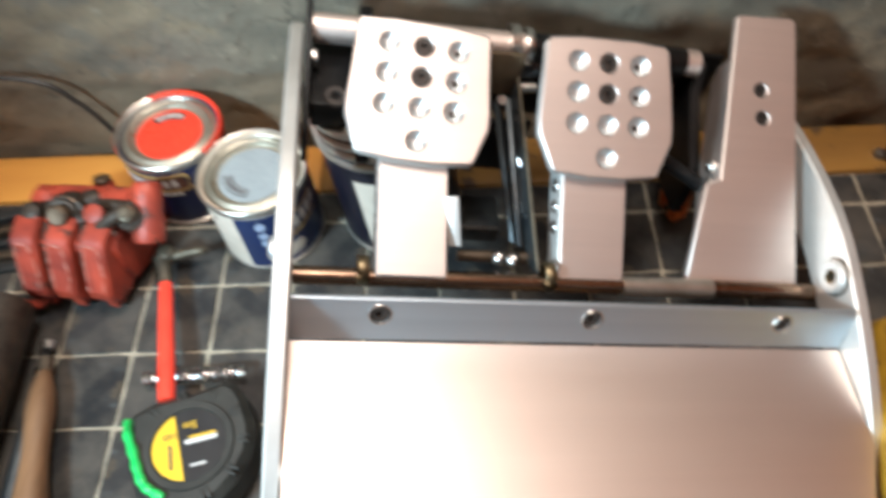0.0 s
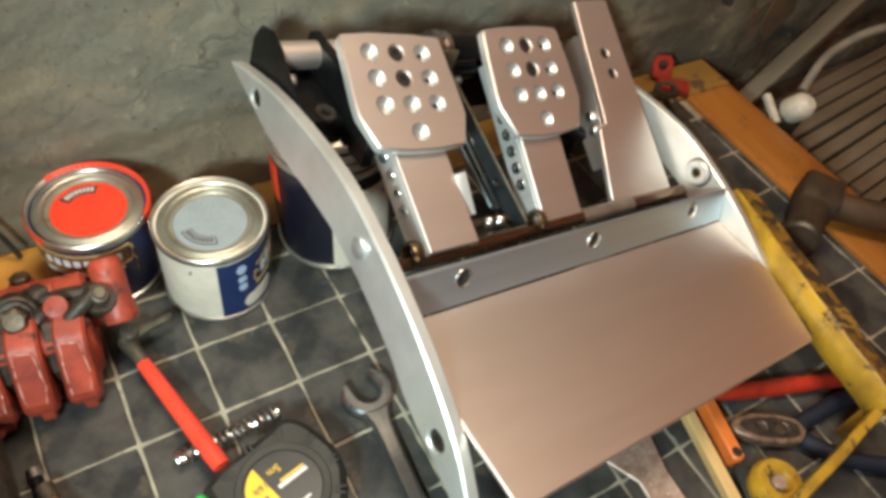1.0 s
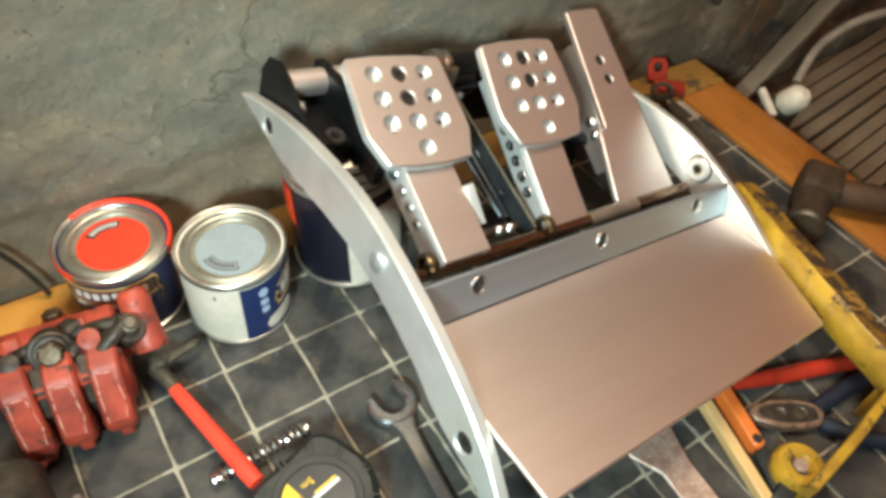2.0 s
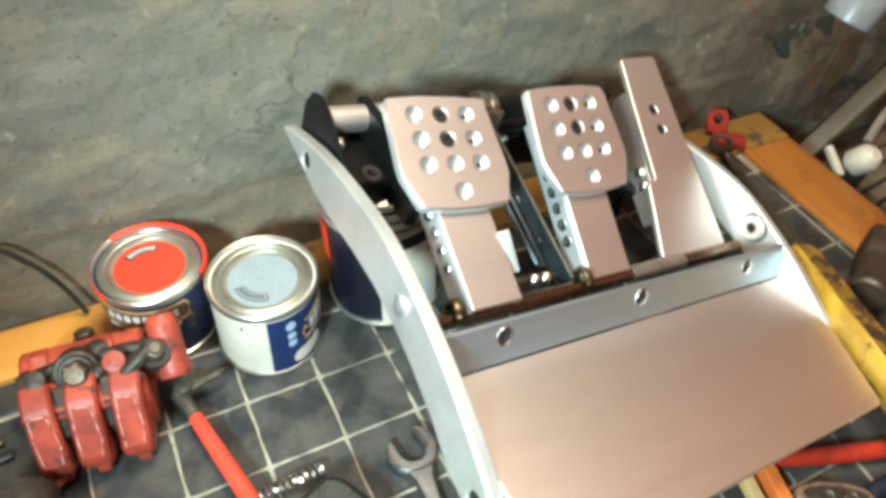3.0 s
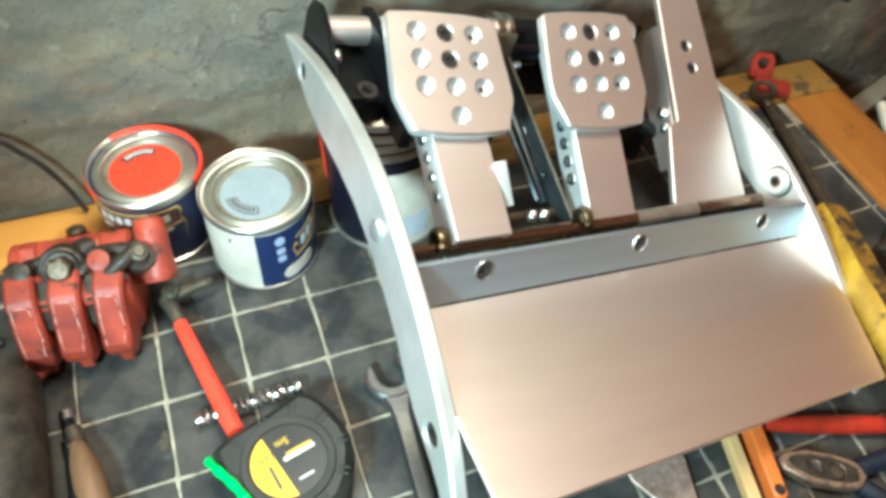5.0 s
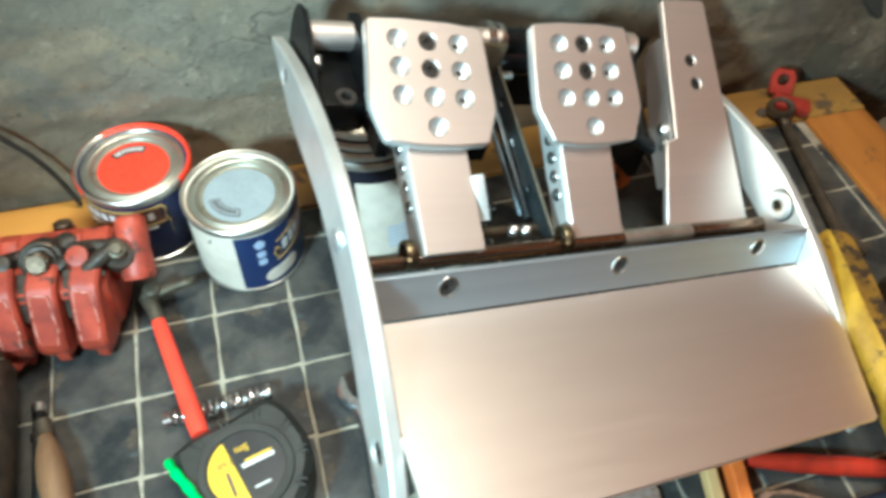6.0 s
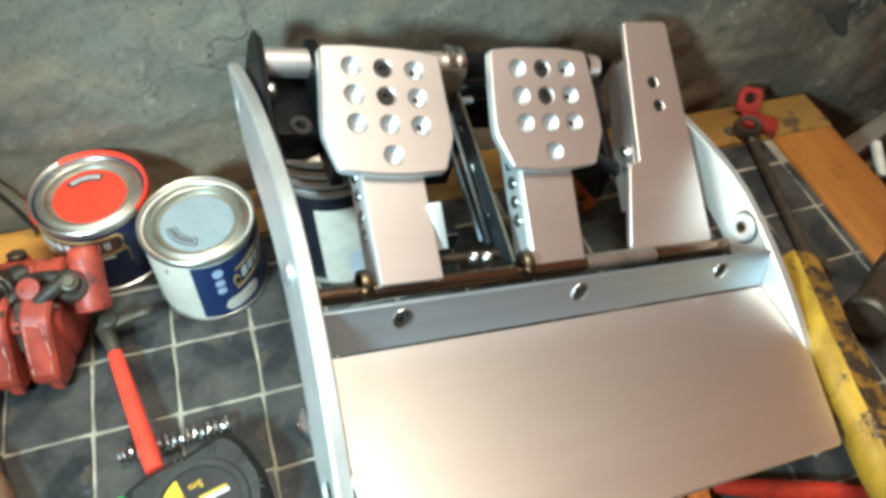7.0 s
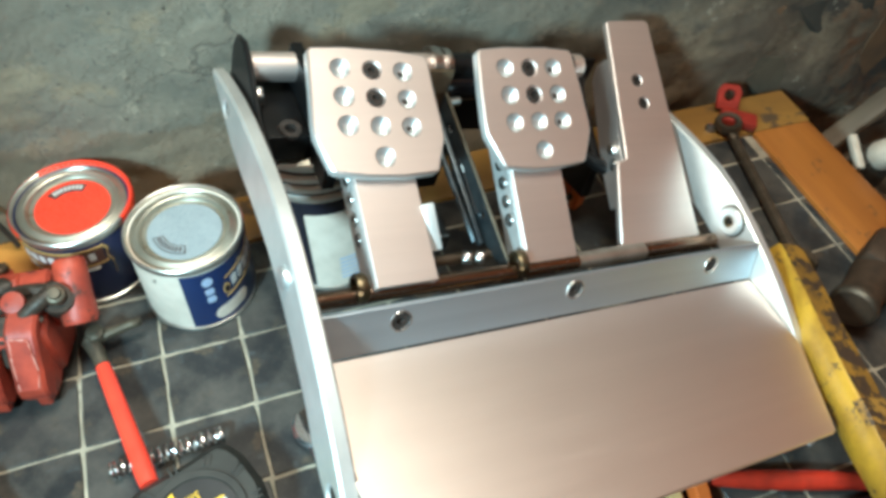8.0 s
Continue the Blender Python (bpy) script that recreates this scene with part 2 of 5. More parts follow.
# reddish colours chosen for what the bare metal reflects
WARMCEILING = surface("warm_reflector_ceiling", (0.60, 0.36, 0.24), (0.50, 0.29, 0.19), 4, (0.80, 0.95), 0.0, 0.30, 60)
WARMWALL = surface("warm_reflector_wall", (0.42, 0.18, 0.095), (0.32, 0.135, 0.07), 4, (0.80, 0.95), 0.0, 0.30, 60)


def tile_material():
    m, nt, bsdf = nodes_of("slate_tile")
    info = nt.nodes.new("ShaderNodeObjectInfo")
    cloud = noise_tex(nt, 22, 6, 0.65, coords="Object")
    smear = noise_tex(nt, 60, 5, 0.7, (1, 0.35, 1), offset=(2.2, 5.1, 0))
    grain = noise_tex(nt, 600, 3, 0.6)
    base = mixed(nt, info.outputs["Random"], (0.021, 0.023, 0.025, 1), (0.038, 0.038, 0.038, 1))
    base = mixed(nt, ramp(nt, cloud, 0.42, 0.62), base, (0.080, 0.075, 0.066, 1))
    base = mixed(nt, ramp(nt, smear, 0.60, 0.78), base, (0.085, 0.102, 0.112, 1))
    rub = noise_tex(nt, 34, 6, 0.7, offset=(6.1, 3.3, 0))
    base = mixed(nt, ramp(nt, rub, 0.55, 0.64), base, (0.082, 0.068, 0.049, 1))
    dust = noise_tex(nt, 150, 6, 0.75, offset=(1.7, 8.3, 0))
    base = mixed(nt, ramp(nt, dust, 0.58, 0.68, (0, 0, 0, 1), (0.5, 0.5, 0.5, 1)), base, (0.092, 0.088, 0.080, 1))
    base = mixed(nt, ramp(nt, dust, 0.30, 0.40, (0.7, 0.7, 0.7, 1), (0, 0, 0, 1)), base, (0.016, 0.016, 0.017, 1))
    nt.links.new(base, bsdf.inputs["Base Color"])
    rr = nt.nodes.new("ShaderNodeMapRange")
    rr.inputs["To Min"].default_value, rr.inputs["To Max"].default_value = 0.28, 0.52
    nt.links.new(smear, rr.inputs["Value"])
    nt.links.new(rr.outputs["Result"], bsdf.inputs["Roughness"])
    bsdf.inputs["Specular IOR Level"].default_value = 0.28
    bump(nt, bsdf, grain, 0.12, 0.0006)
    return m


def wall_material():
    m, nt, bsdf = nodes_of("rough_plaster")
    cloud = noise_tex(nt, 5, 8, 0.70)
    patch = noise_tex(nt, 12, 9, 0.74, (1, 1, 1.25), offset=(4.4, 0, 1.2))
    blot = noise_tex(nt, 8, 8, 0.72, (1, 1, 1.5), offset=(1.4, 2, 6.2))
    flake = noise_tex(nt, 42, 8, 0.76, offset=(7.3, 1, 2.2))
    pits = noise_tex(nt, 170, 5, 0.7, offset=(0.3, 8, 3))
    grain = noise_tex(nt, 420, 5, 0.78)
    tc = nt.nodes.new("ShaderNodeTexCoord")
    sep = nt.nodes.new("ShaderNodeSeparateXYZ")
    nt.links.new(tc.outputs["Object"], sep.inputs[0])
    # grey plaster on one end of the wall, bare brown stone towards the other
    along = nt.nodes.new("ShaderNodeMapRange")
    along.inputs["From Min"].default_value, along.inputs["From Max"].default_value = 0.20, 0.58
    nt.links.new(sep.outputs["X"], along.inputs["Value"])
    grey = mixed(nt, ramp(nt, cloud, 0.36, 0.62), (0.220, 0.209, 0.165, 1), (0.272, 0.253, 0.194, 1))
    grey = mixed(nt, ramp(nt, patch, 0.50, 0.56, (0, 0, 0, 1), (0.75, 0.75, 0.75, 1)), grey, (0.315, 0.270, 0.180, 1))
    grey = mixed(nt, ramp(nt, blot, 0.52, 0.64, (0, 0, 0, 1), (0.8, 0.8, 0.8, 1)), grey, (0.168, 0.162, 0.135, 1))
    low = nt.nodes.new("ShaderNodeMath")
    low.operation = "MULTIPLY_ADD"
    nt.links.new(patch, low.inputs[0])
    low.inputs[1].default_value = -0.16
    nt.links.new(sep.outputs["Z"], low.inputs[2])
    grey = mixed(nt, ramp(nt, low.outputs[0], -0.035, -0.012, (0.8, 0.8, 0.8, 1), (0, 0, 0, 1)), grey, mixed(nt, ramp(nt, cloud, 0.42, 0.58), (0.34, 0.275, 0.175, 1), (0.25, 0.205, 0.140, 1)))
    brown = mixed(nt, ramp(nt, patch, 0.42, 0.58), (0.115, 0.090, 0.060, 1), (0.215, 0.170, 0.108, 1))
    brown = mixed(nt, ramp(nt, blot, 0.54, 0.60), brown, (0.058, 0.050, 0.040, 1))
    brown = mixed(nt, ramp(nt, cloud, 0.55, 0.62), brown, (0.20, 0.098, 0.044, 1))
    both = mixed(nt, ramp(nt, along.outputs["Result"], 0.1, 0.9), grey, brown)
    both = mixed(nt, ramp(nt, flake, 0.60, 0.64, (0, 0, 0, 1), (0.75, 0.75, 0.75, 1)), both, (0.39, 0.355, 0.265, 1))
    both = mixed(nt, ramp(nt, flake, 0.34, 0.39, (0.55, 0.55, 0.55, 1), (0, 0, 0, 1)), both, (0.105, 0.098, 0.085, 1))
    both = mixed(nt, ramp(nt, pits, 0.63, 0.69), both, (0.085, 0.072, 0.060, 1))
    # a few hairline cracks
    vor = nt.nodes.new("ShaderNodeTexVoronoi")
    vor.feature = "DISTANCE_TO_EDGE"
    vor.inputs["Scale"].default_value = 5.5
    warp = nt.nodes.new("ShaderNodeVectorMath")
    warp.operation = "MULTIPLY_ADD"
    nz = nt.nodes.new("ShaderNodeTexNoise")
    nz.inputs["Scale"].default_value, nz.inputs["Detail"].default_value = 26, 5
    nt.links.new(tc.outputs["Object"], nz.inputs["Vector"])
    nt.links.new(nz.outputs["Color"], warp.inputs[0])
    warp.inputs[1].default_value = (0.10, 0.10, 0.10)
    nt.links.new(tc.outputs["Object"], warp.inputs[2])
    nt.links.new(warp.outputs[0], vor.inputs["Vector"])
    gate = nt.nodes.new("ShaderNodeMath")
    gate.operation = "MULTIPLY"
    nt.links.new(ramp(nt, vor.outputs["Distance"], 0.002, 0.010, (0.55, 0.55, 0.55, 1), (0, 0, 0, 1)), gate.inputs[0])
    nt.links.new(ramp(nt, cloud, 0.52, 0.60), gate.inputs[1])
    both = mixed(nt, gate.outputs[0], both, (0.060, 0.055, 0.048, 1))
    nt.links.new(both, bsdf.inputs["Base Color"])
    bsdf.inputs["Roughness"].default_value = 0.9
    add = nt.nodes.new("ShaderNodeMath")
    add.operation = "MULTIPLY_ADD"
    nt.links.new(ramp(nt, flake, 0.42, 0.64), add.inputs[0])
    add.inputs[1].default_value = 1.1
    nt.links.new(grain, add.inputs[2])
    sub = nt.nodes.new("ShaderNodeMath")
    sub.operation = "SUBTRACT"
    nt.links.new(add.outputs[0], sub.inputs[0])
    nt.links.new(gate.outputs[0], sub.inputs[1])
    bump(nt, bsdf, sub.outputs[0], 0.80, 0.0022)
    return m


TILE = tile_material()
WALL = wall_material()


# ---------------------------------------------------------------- mesh helpers
def finish(bm, name, material, smooth=35):
    bmesh.ops.recalc_face_normals(bm, faces=bm.faces)
    me = bpy.data.meshes.new(name)
    bm.to_mesh(me)
    bm.free()
    me.materials.append(material)
    me.polygons.foreach_set("use_smooth", [True] * len(me.polygons))
    me.set_sharp_from_angle(angle=radians(smooth))
    return me


def part(name, bm, material, parent=None, label="", smooth=35):
    ob = new(name, finish(bm, name, material, smooth))
    if parent:
        ob.parent = parent
    return tagged(ob, label)


def thing(name, m, label, category, group="", kind=""):
    ob = new(name)
    ob.empty_display_size = 0.02
    ob.matrix_world = m
    return tagged(ob, label, category, group, kind)


def bevelled(bm, width, seg=2, angle=30):
    if width:
        bm.normal_update()
        edges = [e for e in bm.edges if len(e.link_faces) == 2 and e.calc_face_angle(0) > radians(angle)]
        bmesh.ops.bevel(bm, geom=edges, offset=width, segments=seg, profile=0.5, affect="EDGES", clamp_overlap=True)
    return bm


def moved(bm, m):
    bm.transform(m)
    return bm


def box(x0, x1, y0, y1, z0, z1, bevel=0.001, seg=2):
    bm = bmesh.new()
    bmesh.ops.create_cube(bm, size=1.0)
    bm.transform(Matrix.Translation(((x0 + x1) / 2, (y0 + y1) / 2, (z0 + z1) / 2)) @ Matrix.Diagonal((x1 - x0, y1 - y0, z1 - z0, 1)))
    return bevelled(bm, bevel, seg)


def circle(cx, cy, r, n=20):
    return [(cx + r * math.cos(2 * math.pi * k / n), cy + r * math.sin(2 * math.pi * k / n)) for k in range(n)]


def plate(outline, thickness, holes=(), bevel=0.0006):
    """A flat plate in x, y with its top at z = 0, pierced by round holes (x, y, r)."""
    bm = bmesh.new()
    edges = []
    for loop in [outline] + [circle(*h) for h in holes]:
        vs = [bm.verts.new((p[0], p[1], 0)) for p in loop]
        edges += [bm.edges.new((vs[k], vs[(k + 1) % len(vs)])) for k in range(len(vs))]
    if holes:
        bmesh.ops.triangle_fill(bm, use_beauty=True, use_dissolve=False, edges=edges)
    else:
        bmesh.ops.contextual_create(bm, geom=edges)
    got = bmesh.ops.extrude_face_region(bm, geom=list(bm.faces))
    bmesh.ops.translate(bm, vec=(0, 0, -thickness), verts=[v for v in got["geom"] if isinstance(v, bmesh.types.BMVert)])
    return bevelled(bm, bevel, 1, 50)


def lathe(profile, n=48, start=0.0, end=360.0):
    """A profile of (radius, z) turned about z; a part turn stays open."""
    bm = bmesh.new()
    full = abs(end - start) >= 360
    steps = n if full else n + 1
    rings = []
    for k in range(steps):
        a = radians(start + (end - start) * k / n)
        rings.append([bm.verts.new((max(r, 1e-5) * math.cos(a), max(r, 1e-5) * math.sin(a), z)) for r, z in profile])
    for k in range(n):
        p, q = rings[k], rings[(k + 1) % steps]
        for i in range(len(profile) - 1):
            bm.faces.new((p[i], q[i], q[i + 1], p[i + 1]))
    bmesh.ops.remove_doubles(bm, verts=bm.verts, dist=2e-5)
    return bm


def sector(r, z0, z1, a0, a1, t=0.0004, n=24):
    """A thin curved label round z, between two heights and two angles."""
    bm = lathe([(r, z0), (r + t, z0), (r + t, z1), (r, z1), (r, z0)], n, a0, a1)
    bmesh.ops.holes_fill(bm, edges=[e for e in bm.edges if e.is_boundary])
    return bm


def rod(points, r, n=12, cap=True):
    """A round bar swept along points; r is one radius or one for each point."""
    bm = bmesh.new()
    pts = [Vector(p) for p in points]
    rs = r if isinstance(r, (list, tuple)) else [r] * len(pts)
    up = Vector((0.31, 0.17, 0.94))
    rings = []
    for k, p in enumerate(pts):
        d = (pts[min(k + 1, len(pts) - 1)] - pts[max(k - 1, 0)]).normalized()
        if abs(d.dot(up)) > 0.97:
            up = Vector((0.9, 0.3, 0.1))
        u = d.cross(up).normalized()
        up = u.cross(d).normalized()
        rings.append([bm.verts.new(p + rs[k] * (math.cos(2 * math.pi * i / n) * u + math.sin(2 * math.pi * i / n) * up)) for i in range(n)])
    for a, b in zip(rings, rings[1:]):
        for i in range(n):
            bm.faces.new((a[i], a[(i + 1) % n], b[(i + 1) % n], b[i]))
    if cap:
        bm.faces.new(rings[0]), bm.faces.new(list(reversed(rings[-1])))
    return bm


def curve(points, steps=8):
    """A smooth line through points."""
    pts = [Vector(p) for p in points]
    out = []
    for k in range(len(pts) - 1):
        p0, p1, p2, p3 = pts[max(k - 1, 0)], pts[k], pts[k + 1], pts[min(k + 2, len(pts) - 1)]
        for s in range(steps):
            t = s / steps
            out.append(0.5 * (2 * p1 + (p2 - p0) * t + (2 * p0 - 5 * p1 + 4 * p2 - p3) * t * t + (3 * p1 - p0 - 3 * p2 + p3) * t ** 3))
    return out + [pts[-1]]


def socket_bolt(r=0.0045, deep=0.0022):
    """A countersunk socket screw, its head's top at z = 0."""
    return lathe([(0.0, -deep), (r * 0.42, -deep), (r * 0.46, 0.0), (r * 0.9, 0.0), (r, -0.0005), (r * 0.6, -0.005), (0.0, -0.005)], 20)


def hexagon(r, z0, z1, bevel=0.0005):
    bm = plate(circle(0, 0, r, 6), z1 - z0, (), bevel)
    return moved(bm, pose(0, 0, z1))


def lettering(text, size, name, material, parent, m):
    cu = bpy.data.curves.new("lettering", "FONT")
    cu.body, cu.size, cu.extrude, cu.align_x, cu.align_y = text, size, 0.0001, "CENTER", "CENTER"
    tmp = bpy.data.objects.new("lettering", cu)
    scene.collection.objects.link(tmp)
    me = bpy.data.meshes.new_from_object(tmp.evaluated_get(bpy.context.evaluated_depsgraph_get()))
    bpy.data.objects.remove(tmp)
    me.materials.clear()
    me.materials.append(material)
    me.transform(m)
    ob = new(name, me)
    ob.parent = parent
    return ob


# ---------------------------------------------------------------- the room
T = 0.05          # tile pitch


def build_bench():
    bench = thing("bench_top", Matrix(), "workbench top of dark slate tiles with cream grout", "workbench", kind="structure")
    part("slab", box(-0.4515, 0.570, -0.4015, 0.118, -0.045, -0.0012, 0.002), GROUT, bench, "cream grout bed over a thick board")
    part("back_edging", box(-0.4515, 0.0620, 0.0775, 0.121, -0.030, 0.0035, 0.0015), TIMBERX, bench, "yellow stained wooden edging strip")
    # split off so this length carries painted shade
    part("back_edging", box(0.0625, 0.570, 0.0775, 0.121, -0.030, 0.0033, 0.0015), TIMBERSHADED, bench, "dirty yellow wooden edging strip, darkened for shade")
    part("side_edging", box(0.5075, 0.568, -0.4015, 0.0770, -0.030, 0.0035, 0.0015), TIMBER, bench, "orange stained wooden edging strip")
    for x in (-0.42, 0.53):
        for y in (-0.37, 0.08):
            part("leg", box(x - 0.03, x + 0.03, y - 0.03, y + 0.03, -0.90, -0.0452, 0.003), TIMBER, bench, "square wooden bench leg")
    return bench


def build_tiles(bench):
    rng = random.Random(5)
    meshes = []
    for k in range(6):
        h, rim = 0.0242, []
        for s in range(4):
            for q in range(5):
                u = -h + 2 * h * q / 5 + (0.0008 if q == 0 else 0)
                p = Vector((u, -h + rng.uniform(-4.5e-4, 4.5e-4)))
                p.rotate(Matrix.Rotation(radians(90 * s), 2))
                rim.append((p.x, p.y))
        meshes.append(finish(plate(rim, 0.004, (), 0.0007), "tile", TILE))
    half = finish(box(-0.0241, 0.0241, -0.0125, 0.0125, -0.004, 0.0, 0.0009, 1), "tile", TILE)
    strip = finish(box(-0.0028, 0.0028, -0.0241, 0.0241, -0.004, 0.0, 0.0006, 1), "tile", TILE)
    for i in range(-9, 10):
        for j in range(-8, 2):
            ob = new("tile", half if j == 1 else meshes[rng.randrange(6)])
            ob.parent = bench
            y = 0.0645 if j == 1 else (j + 0.5) * T
            ob.matrix_local = pose((i + 0.5) * T + rng.uniform(-3e-4, 3e-4), y, rng.uniform(-3e-4, 1e-4), rng.uniform(-.15, .15), rng.uniform(-.15, .15), 0 if j == 1 else rng.choice((0, 90, 180, 270)) + rng.uniform(-.3, .3))
    for j in range(-8, 1):
        ob = new("tile", strip)
        ob.parent = bench
        ob.matrix_local = pose(0.5041, (j + 0.5) * T, 0)


def build_wall():
    """Rough plastered wall with a ledge where two courses meet, broken stone further along."""
    nx, nz = 300, 150
    x0, x1, z0, z1 = -1.0, 1.35, -0.30, 1.30
    xs = np.concatenate([np.linspace(x0, -0.3, 30, endpoint=False), np.linspace(-0.3, 0.95, 230, endpoint=False), np.linspace(0.95, x1, 40)])
    zs = np.concatenate([np.linspace(z0, -0.12, 14, endpoint=False), np.linspace(-0.12, 0.36, 106, endpoint=False), np.linspace(0.36, z1, 30)])
    verts, faces = [], []
    for z in zs:
        for x in xs:
            p = Vector((x * 9, 3.1, z * 9))
            d = 0.0032 * noise.noise(p) + 0.0013 * noise.noise(p * 2.9) + 0.0011 * noise.noise(p * 7.1) + 0.0010 * noise.noise(p * 17)
            course = 0.062 + 0.006 * math.sin(x * 7) + 0.003 * noise.noise(Vector((x * 22, 0, 1)))
            d += 0.0012 * math.exp(-((z - course) / 0.006) ** 2) - 0.0010 / (1 + math.exp(-(z - course) / 0.004)) + 0.0016 * noise.noise(p * 4.3)
            if x > 0.42:
                k = min(1, (x - 0.42) / 0.2)
                q = Vector((x * 11 + z * 7, 1.3, z * 9 - x * 4))
                d += k * (0.009 * noise.noise(q) + 0.005 * noise.noise(q * 2.3))
            verts.append((float(x), 0.130 + d, float(z)))
    for b in range(nz - 1):
        for a in range(nx - 1):
            k = b * nx + a
            faces.append((k, k + 1, k + nx + 1, k + nx))
    me = bpy.data.meshes.new("wall_back")
    me.from_pydata(verts, [], faces)
    me.polygons.foreach_set("use_smooth", [True] * len(me.polygons))
    me.materials.append(WALL)
    wall = new("wall_back", me)
    tagged(wall, "rough grey plastered wall turning to brown stone", "wall", kind="structure")
    def stone(pts, y, mat):
        outline = []
        for k, p in enumerate(pts):
            q = pts[(k + 1) % len(pts)]
            for s in range(4):
                x, z = p[0] + (q[0] - p[0]) * s / 4, p[1] + (q[1] - p[1]) * s / 4
                outline.append((x + 0.004 * noise.noise(Vector((x * 70, z * 70, 1))), z + 0.004 * noise.noise(Vector((x * 70, z * 70, 9)))))
        bm = plate(outline, 0.05, (), 0.003)
        part("stone", moved(bm, pose(0, y, 0, 90, 0, 0)), mat, wall)

    stone([(0.519, 0.040), (0.586, 0.036), (0.599, -0.009), (0.593, -0.037), (0.527, 0.011)], 0.1320, STONEPALE)
    stone([(0.546, 0.087), (0.592, 0.095), (0.637, 0.100), (0.655, 0.037), (0.643, -0.043), (0.603, 0.003), (0.604, 0.042)], 0.1320, STONEDARK)
    stone([(0.522, 0.092), (0.542, 0.090), (0.522, 0.045), (0.501, 0.043), (0.499, 0.067)], 0.1310, STONERUST)
    stone([(0.664, 0.080), (0.701, 0.080), (0.716, 0.027), (0.690, -0.008), (0.657, -0.046), (0.660, 0.032)], 0.1310, STONERUST)
    part("wall_core", box(-1.0, 1.35, 0.185, 0.30, -0.9, 1.3, 0), PLAIN, wall)


def build_room():
    # unseen surround, added so the metal has warm surfaces to reflect
    for name, b, what in (("floor", (-1.6, 1.6, -2.2, 0.32, -0.95, -0.90), "dark workshop floor"),
                          ("ceiling", (-1.6, 1.6, -2.2, 0.32, 1.30, 1.36), "unseen reddish brown ceiling added to warm the reflections"),
                          ("wall_left", (-1.65, -1.0, -2.2, 0.32, -0.9, 1.3), "unseen plain brown wall added to close the room"),
                          ("wall_right", (1.35, 1.65, -2.2, 0.32, -0.9, 1.3), "unseen reddish brown wall added to warm the reflections"),
                          ("wall_front", (-1.6, 1.6, -2.3, -2.2, -0.9, 1.3), "unseen plain brown wall added to close the room")):
        tagged(part(name, box(*b, 0), WARMCEILING if name == "ceiling" else WARMWALL if name == "wall_right" else PLAIN), what, name.split("_")[0], kind="structure")


BENCH = build_bench()
build_wall()
build_room()

# ---------------------------------------------------------------- the pedal set
# it leans: one side is propped on a paint tin, the other lies lower on the tools
AX = Vector((0.9723, 0.0611, -0.2255)).normalized()
AY = Vector((0, 0, 1)).cross(AX).normalized()
AZ = AX.cross(AY)
RIG = Matrix(((AX.x, AY.x, AZ.x, 0.232), (AX.y, AY.y, AZ.y, -0.087), (AX.z, AY.z, AZ.z, 0.094), (0, 0, 0, 1)))

TOP_EDGE = [(0.1960, 0.0090), (0.184, 0.0138), (0.170, 0.0178), (0.149, 0.0230), (0.1286, 0.0262), (0.110, 0.0278), (0.088, 0.0288), (0.066, 0.0284), (0.050, 0.0262), (0.036, 0.0232),
            (0.015, 0.0172), (-0.003, 0.0112), (-0.0174, 0.0058), (-0.0335, -0.0012), (-0.0477, -0.0080), (-0.059, -0.0140), (-0.070, -0.0210), (-0.079, -0.0275), (-0.087, -0.0350),
            (-0.0915, -0.0392), (-0.100, -0.0480), (-0.108, -0.0580), (-0.113, -0.0660)]
LOW_EDGE = [(-0.107, -0.0715), (-0.100, -0.0640), (-0.090, -0.0560), (-0.080, -0.0500), (-0.069, -0.0462), (-0.058, -0.0440), (-0.046, -0.0408), (-0.031, -0.0350), (-0.0172, -0.0272), (-0.003, -0.0215),
            (0.012, -0.0158), (0.030, -0.0105), (0.046, -0.0070), (0.060, -0.0045), (0.088, -0.0036), (0.115, -0.0046), (0.140, -0.0040), (0.161, 0.0012), (0.1835, 0.0062)]


def side_plate(rig, x, thick, dz, inward):
    """A curved blade; its holes are cut right through."""
    holes = [(0.158, 0.0085, 0.0052), (-0.0612, -0.0335, 0.0060)]
    bm = plate(TOP_EDGE + LOW_EDGE, thick, holes, 0.0012)
    # plate x, y -> rig y, z
    bm.transform(Matrix(((0, 0, 1, x), (1, 0, 0, 0), (0, 1, 0, dz), (0, 0, 0, 1))))
    ob = part("side_plate", bm, PLATE, rig, "curved satin aluminium side plate")
    return ob


